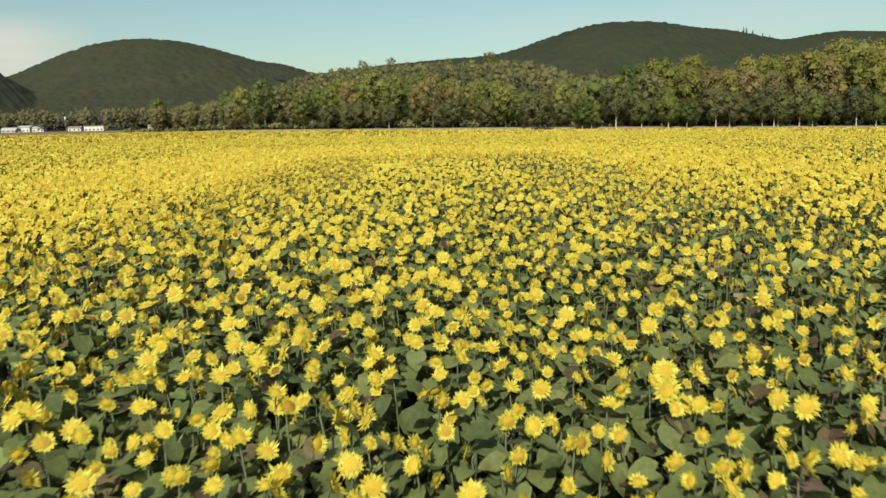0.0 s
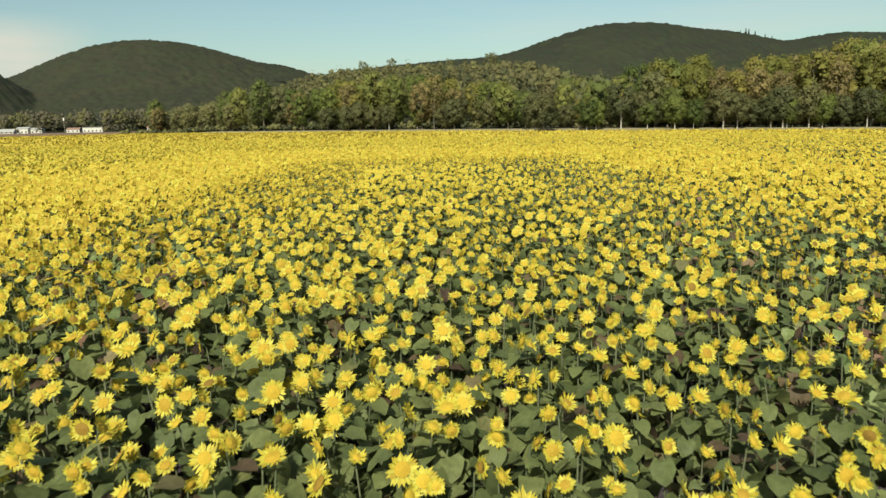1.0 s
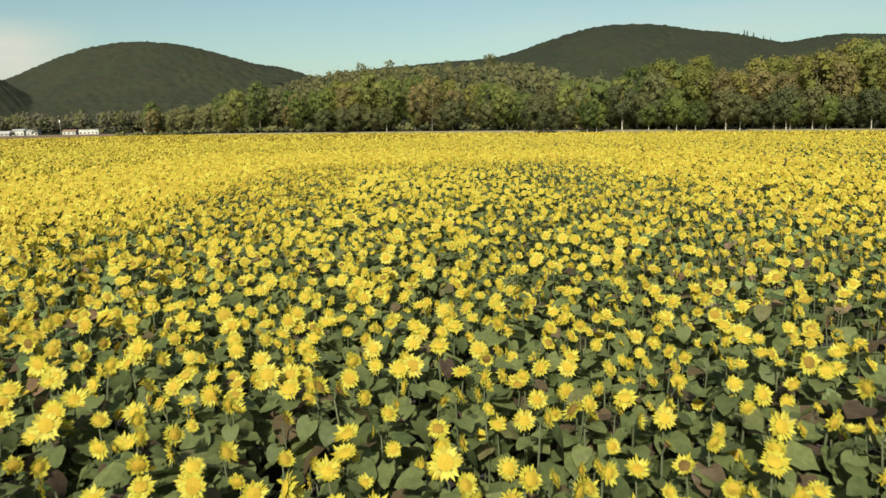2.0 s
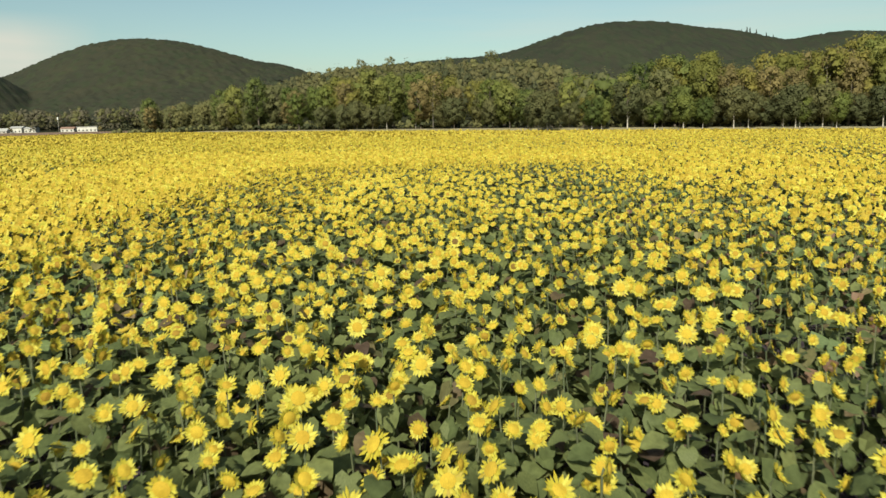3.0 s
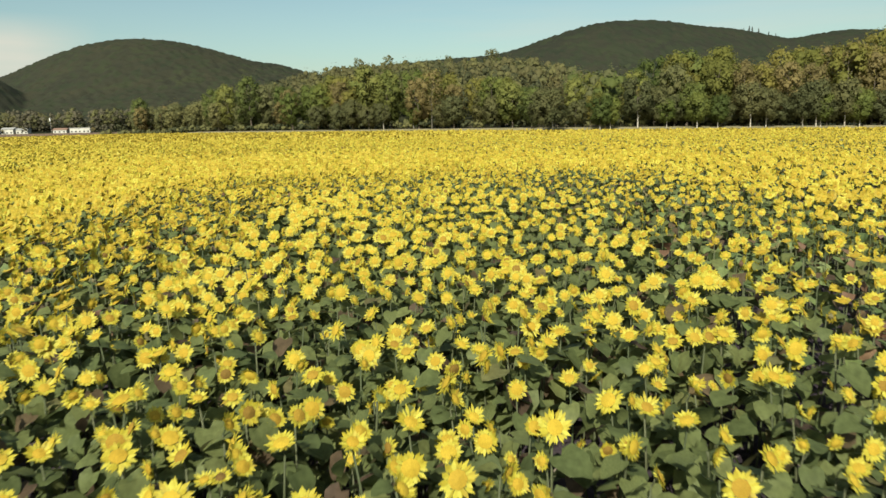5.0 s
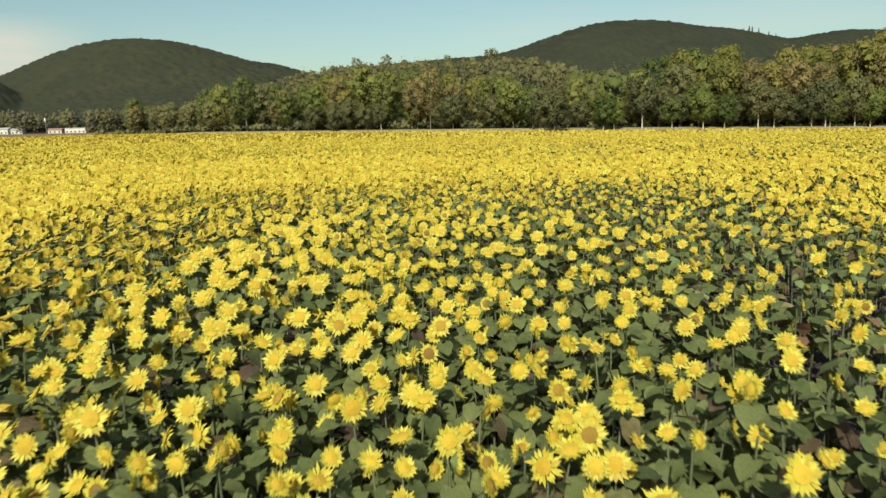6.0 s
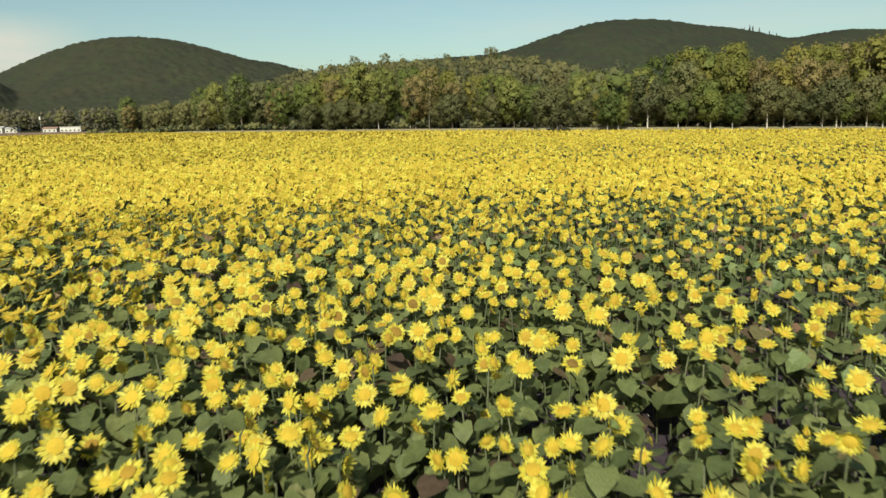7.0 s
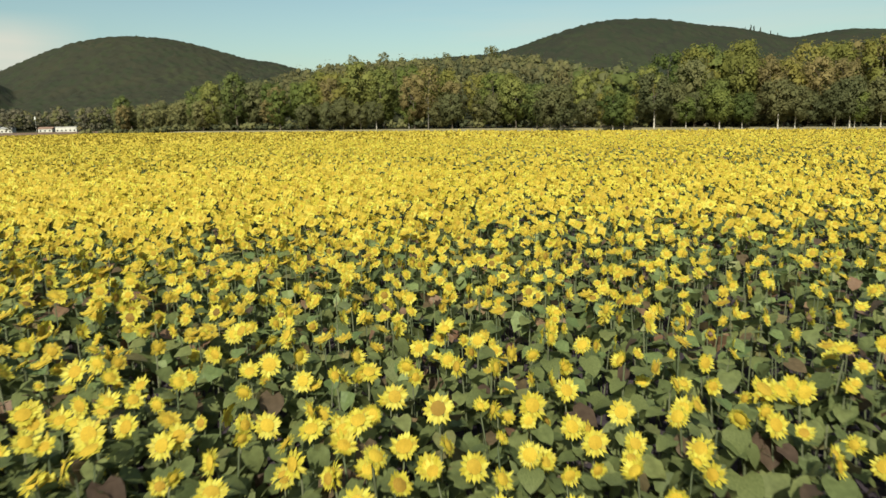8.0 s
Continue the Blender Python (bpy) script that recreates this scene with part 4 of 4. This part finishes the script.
mast = new("mast")
mast.matrix_basis = pose(-397, 745, float(land(-397, 745)) - 0.2)
tagged(mast, "slim white mast with a box head between the houses", "mast")
part("pole", mesh_of("pole", *tube([(0, 0, 0), (0, 0, 8), (0, 0, 15)], (0.14, 0.12, 0.10), 8), [GREYWALL], smooth=True), mast)
part("head", mesh_of("head", *box_arrays(-0.5, 0.5, -0.45, 0.45, 12.6, 15.4), [POLE]), mast)


# ---- the crop ----
prng = random.Random(5)
FULL = [plant_arrays(prng, 0, rank=k / 27) for k in range(28)]
FULL_BLIND = [plant_arrays(prng, 0, False) for _ in range(5)]
MIDDLE = [plant_arrays(prng, 1, rank=k / 27) for k in range(28)]
MIDDLE_BLIND = [plant_arrays(prng, 1, False) for _ in range(5)]
LIGHT = [plant_arrays(prng, 2, rank=k / 27) for k in range(28)]
LIGHT_BLIND = [plant_arrays(prng, 2, False) for _ in range(4)]


def tuft(rng, heads, leaves, size, low, high, wide, gold):
    """A tuft of far plants: faceted heads above a few leaves."""
    kit = Kit()
    for k in range(heads):
        az, lift = random_facing(rng)
        p = (rng.uniform(-wide, wide), rng.uniform(-wide, wide), rng.uniform(low, high))
        s = size * rng.uniform(0.85, 1.15)
        kit.add([(-s, -0.6 * s, 0), (s, -0.6 * s, 0), (0.7 * s, 0.9 * s, 0), (-0.7 * s, 0.9 * s, 0)], [(0, 1, 2), (0, 2, 3)], 5 if rng.random() < gold else 1, head_turn(az, lift), p)
    for k in range(leaves):
        p = (rng.uniform(-wide, wide), rng.uniform(-wide, wide), rng.uniform(low - 0.5, high - 0.32))
        s = size * rng.uniform(2.0, 2.8)
        kit.add([(-s, 0, 0), (0, -s, 0.1 * s), (s, 0, -0.1 * s), (0, s, 0)], [(0, 1, 2), (0, 2, 3)], 4 if rng.random() < 0.5 else 0, turn(rng.uniform(-0.7, 0.7), rng.uniform(-0.7, 0.7), rng.uniform(0, 6.28)), p)
    return kit.arrays()


FAR = [tuft(prng, 1 + (k % 3 > 0), 2, 0.127, 1.42, 1.66, 0.22, 0.8) for k in range(24)]
FAR_BLIND = [tuft(prng, 1, 1, 0.115, 1.3, 1.6, 0.1, 0.5) for _ in range(3)]
HORIZON = [tuft(prng, 3, 0, 0.24, 1.3, 1.70, 0.7, 0.85) for _ in range(24)]
HORIZON_BLIND = [tuft(prng, 1, 1, 0.2, 1.2, 1.6, 0.4, 0.85) for _ in range(2)]

crop_patch("sunflower_stand", "dense stand of blooming yellow sunflowers with broad leaves", FULL, FULL_BLIND, 0.36, 0, 7.8, (-6.8, 6.8, 3.5, 62), 101)
crop_patch("sunflower_stand", "dense stand of blooming yellow sunflowers", MIDDLE, MIDDLE_BLIND, 0.347, 7.8, 18.5, (-15.5, 15.5, -2, 75), 102)
crop_patch("sunflower_stand", "wide stand of yellow sunflowers in bloom", LIGHT, LIGHT_BLIND, 0.335, 18.5, 43, (-35, 35, -8, 106), 103)
crop_patch("sunflower_stand", "yellow sunflowers standing beside and behind the start", LIGHT, LIGHT_BLIND, 0.41, 0, 31, (-20, 20, -12, 14), 106, True)
crop_patch("sunflower_stand", "yellow sunflower crop along the sides of the field", FAR, FAR_BLIND, 0.6, 31, 130, (-84, 84, -18, 110), 107, True)
crop_patch("sunflower_stand", "yellow sunflower crop farther out in the field", FAR, FAR_BLIND, 0.55, 43, 130, (-84, 84, -18, 181), 104)
crop_patch("sunflower_stand", "distant yellow sunflower crop reaching the trees", HORIZON, HORIZON_BLIND, 1.55, 130, 900, (-560, 220, -20, 720), 105)


# dry stalks and leaf scraps on the soil
lrng = np.random.default_rng(61)
n = 1800
lx, ly = lrng.uniform(-5.5, 5.5, n), lrng.uniform(4.5, 60, n)
along, long = lrng.uniform(0, 3.14, n), lrng.uniform(0.06, 0.32, n)
d = np.stack([np.cos(along), np.sin(along), lrng.uniform(-0.05, 0.35, n)], -1) * long[:, None]
side = np.stack([-np.sin(along), np.cos(along), 0 * along], -1) * lrng.uniform(0.006, 0.018, n)[:, None]
foot = np.stack([lx, ly, land(lx, ly) + 0.115], -1)
lv = np.stack([foot - side, foot + side, foot + (0, 0, 0.012), foot + d], 1).reshape(-1, 3)
lt = (4 * np.arange(n)[:, None, None] + np.array([(0, 2, 3), (2, 1, 3), (1, 0, 3), (0, 1, 2)])[None]).reshape(-1, 3)
tagged(new("plant_litter", mesh_of("plant_litter", lv, lt, [STRAW])), "pale dry stalks and scraps lying on dark soil", "litter", kind="stuff")


# ---- sunflowers under the flight line, one by one ----
def piece(name, arrays, mat, smooth=False):
    return mesh_of(name, arrays[0], arrays[1], [mat], smooth=smooth)


hrng = random.Random(17)
HERO_LEAVES = [piece("leaf", leaf_piece(hrng, True), LEAF, True) for _ in range(6)]
HERO_PETALS = [piece("petals", petal_ring(hrng, hrng.randint(27, 32), 0.064, hrng.uniform(0.118, 0.136), True), PETAL) for _ in range(6)]
HERO_DISC = piece("disc", tuple(dome(0.067, 0.016, 12, 3)[k] + ((0, 0, 0.010) if k == 0 else 0) for k in (0, 1)), DISC, True)
HERO_CUP = piece("head", cup(0.070, 0.05, 14), SEPAL)


def hero_plant(k):
    root = new("sunflower")
    top = 1.52
    part("stem", piece("stem", tube(stem_line(hrng, top) + [(0, -0.015, top + 0.05)], (0.018, 0.017, 0.014, 0.011, 0.012), 6), STEM, True), root)
    start = hrng.uniform(0, 6.28)
    for i in range(9):
        f = i / 8
        a = start + 2.4 * i
        size = hrng.uniform(0.19, 0.34) * (1.1 - 0.28 * f ** 3)
        out = hrng.uniform(0.03, 0.10)
        m = Matrix.Translation((-math.sin(a) * out, math.cos(a) * out, 0.62 + 0.84 * f ** 0.8)) @ Matrix.Rotation(a, 4, "Z") @ Matrix.Rotation(hrng.uniform(-0.95, 0.1), 4, "X") @ Matrix.Diagonal((size, size, size, 1))
        part("leaf", HERO_LEAVES[hrng.randrange(6)], root, m)
    head = part("head", HERO_CUP, root)
    part("petals", HERO_PETALS[k % 6], head, label="bright yellow pointed petals")
    part("disc", HERO_DISC, head, label="orange brown seed disc")
    return root


def face_head(root, az, lift, size):
    h = Matrix(head_turn(az, lift)).to_4x4()
    at = h @ Vector((0, 0, 0.055)) + Vector((0, 0, 1.57))
    for c in root.children:
        if c.name.startswith("head"):
            c.matrix_basis = Matrix.Translation(at) @ h @ Matrix.Diagonal((size, size, size, 1))


heroes = [hero_plant(k) for k in range(8)]
HERO_LABELS = {"front": "blooming sunflower with broad green leaves in the field", "side": "sunflower with its yellow head turned aside among green leaves", "droop": "sunflower with a nodding yellow head in the field"}
for count, (x, y) in enumerate(SPOTS):
    size = hrng.gauss(1.0, 0.025)
    spin = hrng.uniform(-3.1, 3.1)
    m = Matrix.Translation((x, y, float(land(x, y)))) @ Matrix.Rotation(spin, 4, "Z") @ Matrix.Diagonal((size, size, size, 1))
    proto = heroes[count % 8]
    if count < 8:
        proto.matrix_basis = m
        plant = proto
    else:
        plant = copy_thing(proto, m)
    az, lift = random_facing(hrng)
    face_head(plant, az - spin, lift, 0.61 + 0.36 * min(1, max(0, hrng.gauss(float(ripeness(y)) + 0.1 + 0.3 * float(lusher(x, y)), 0.2))))
    kind = "droop" if lift < 0.05 else ("side" if abs(az) > 0.75 else "front")
    tagged(plant, HERO_LABELS[kind], "sunflower", "sunflowers of the field")
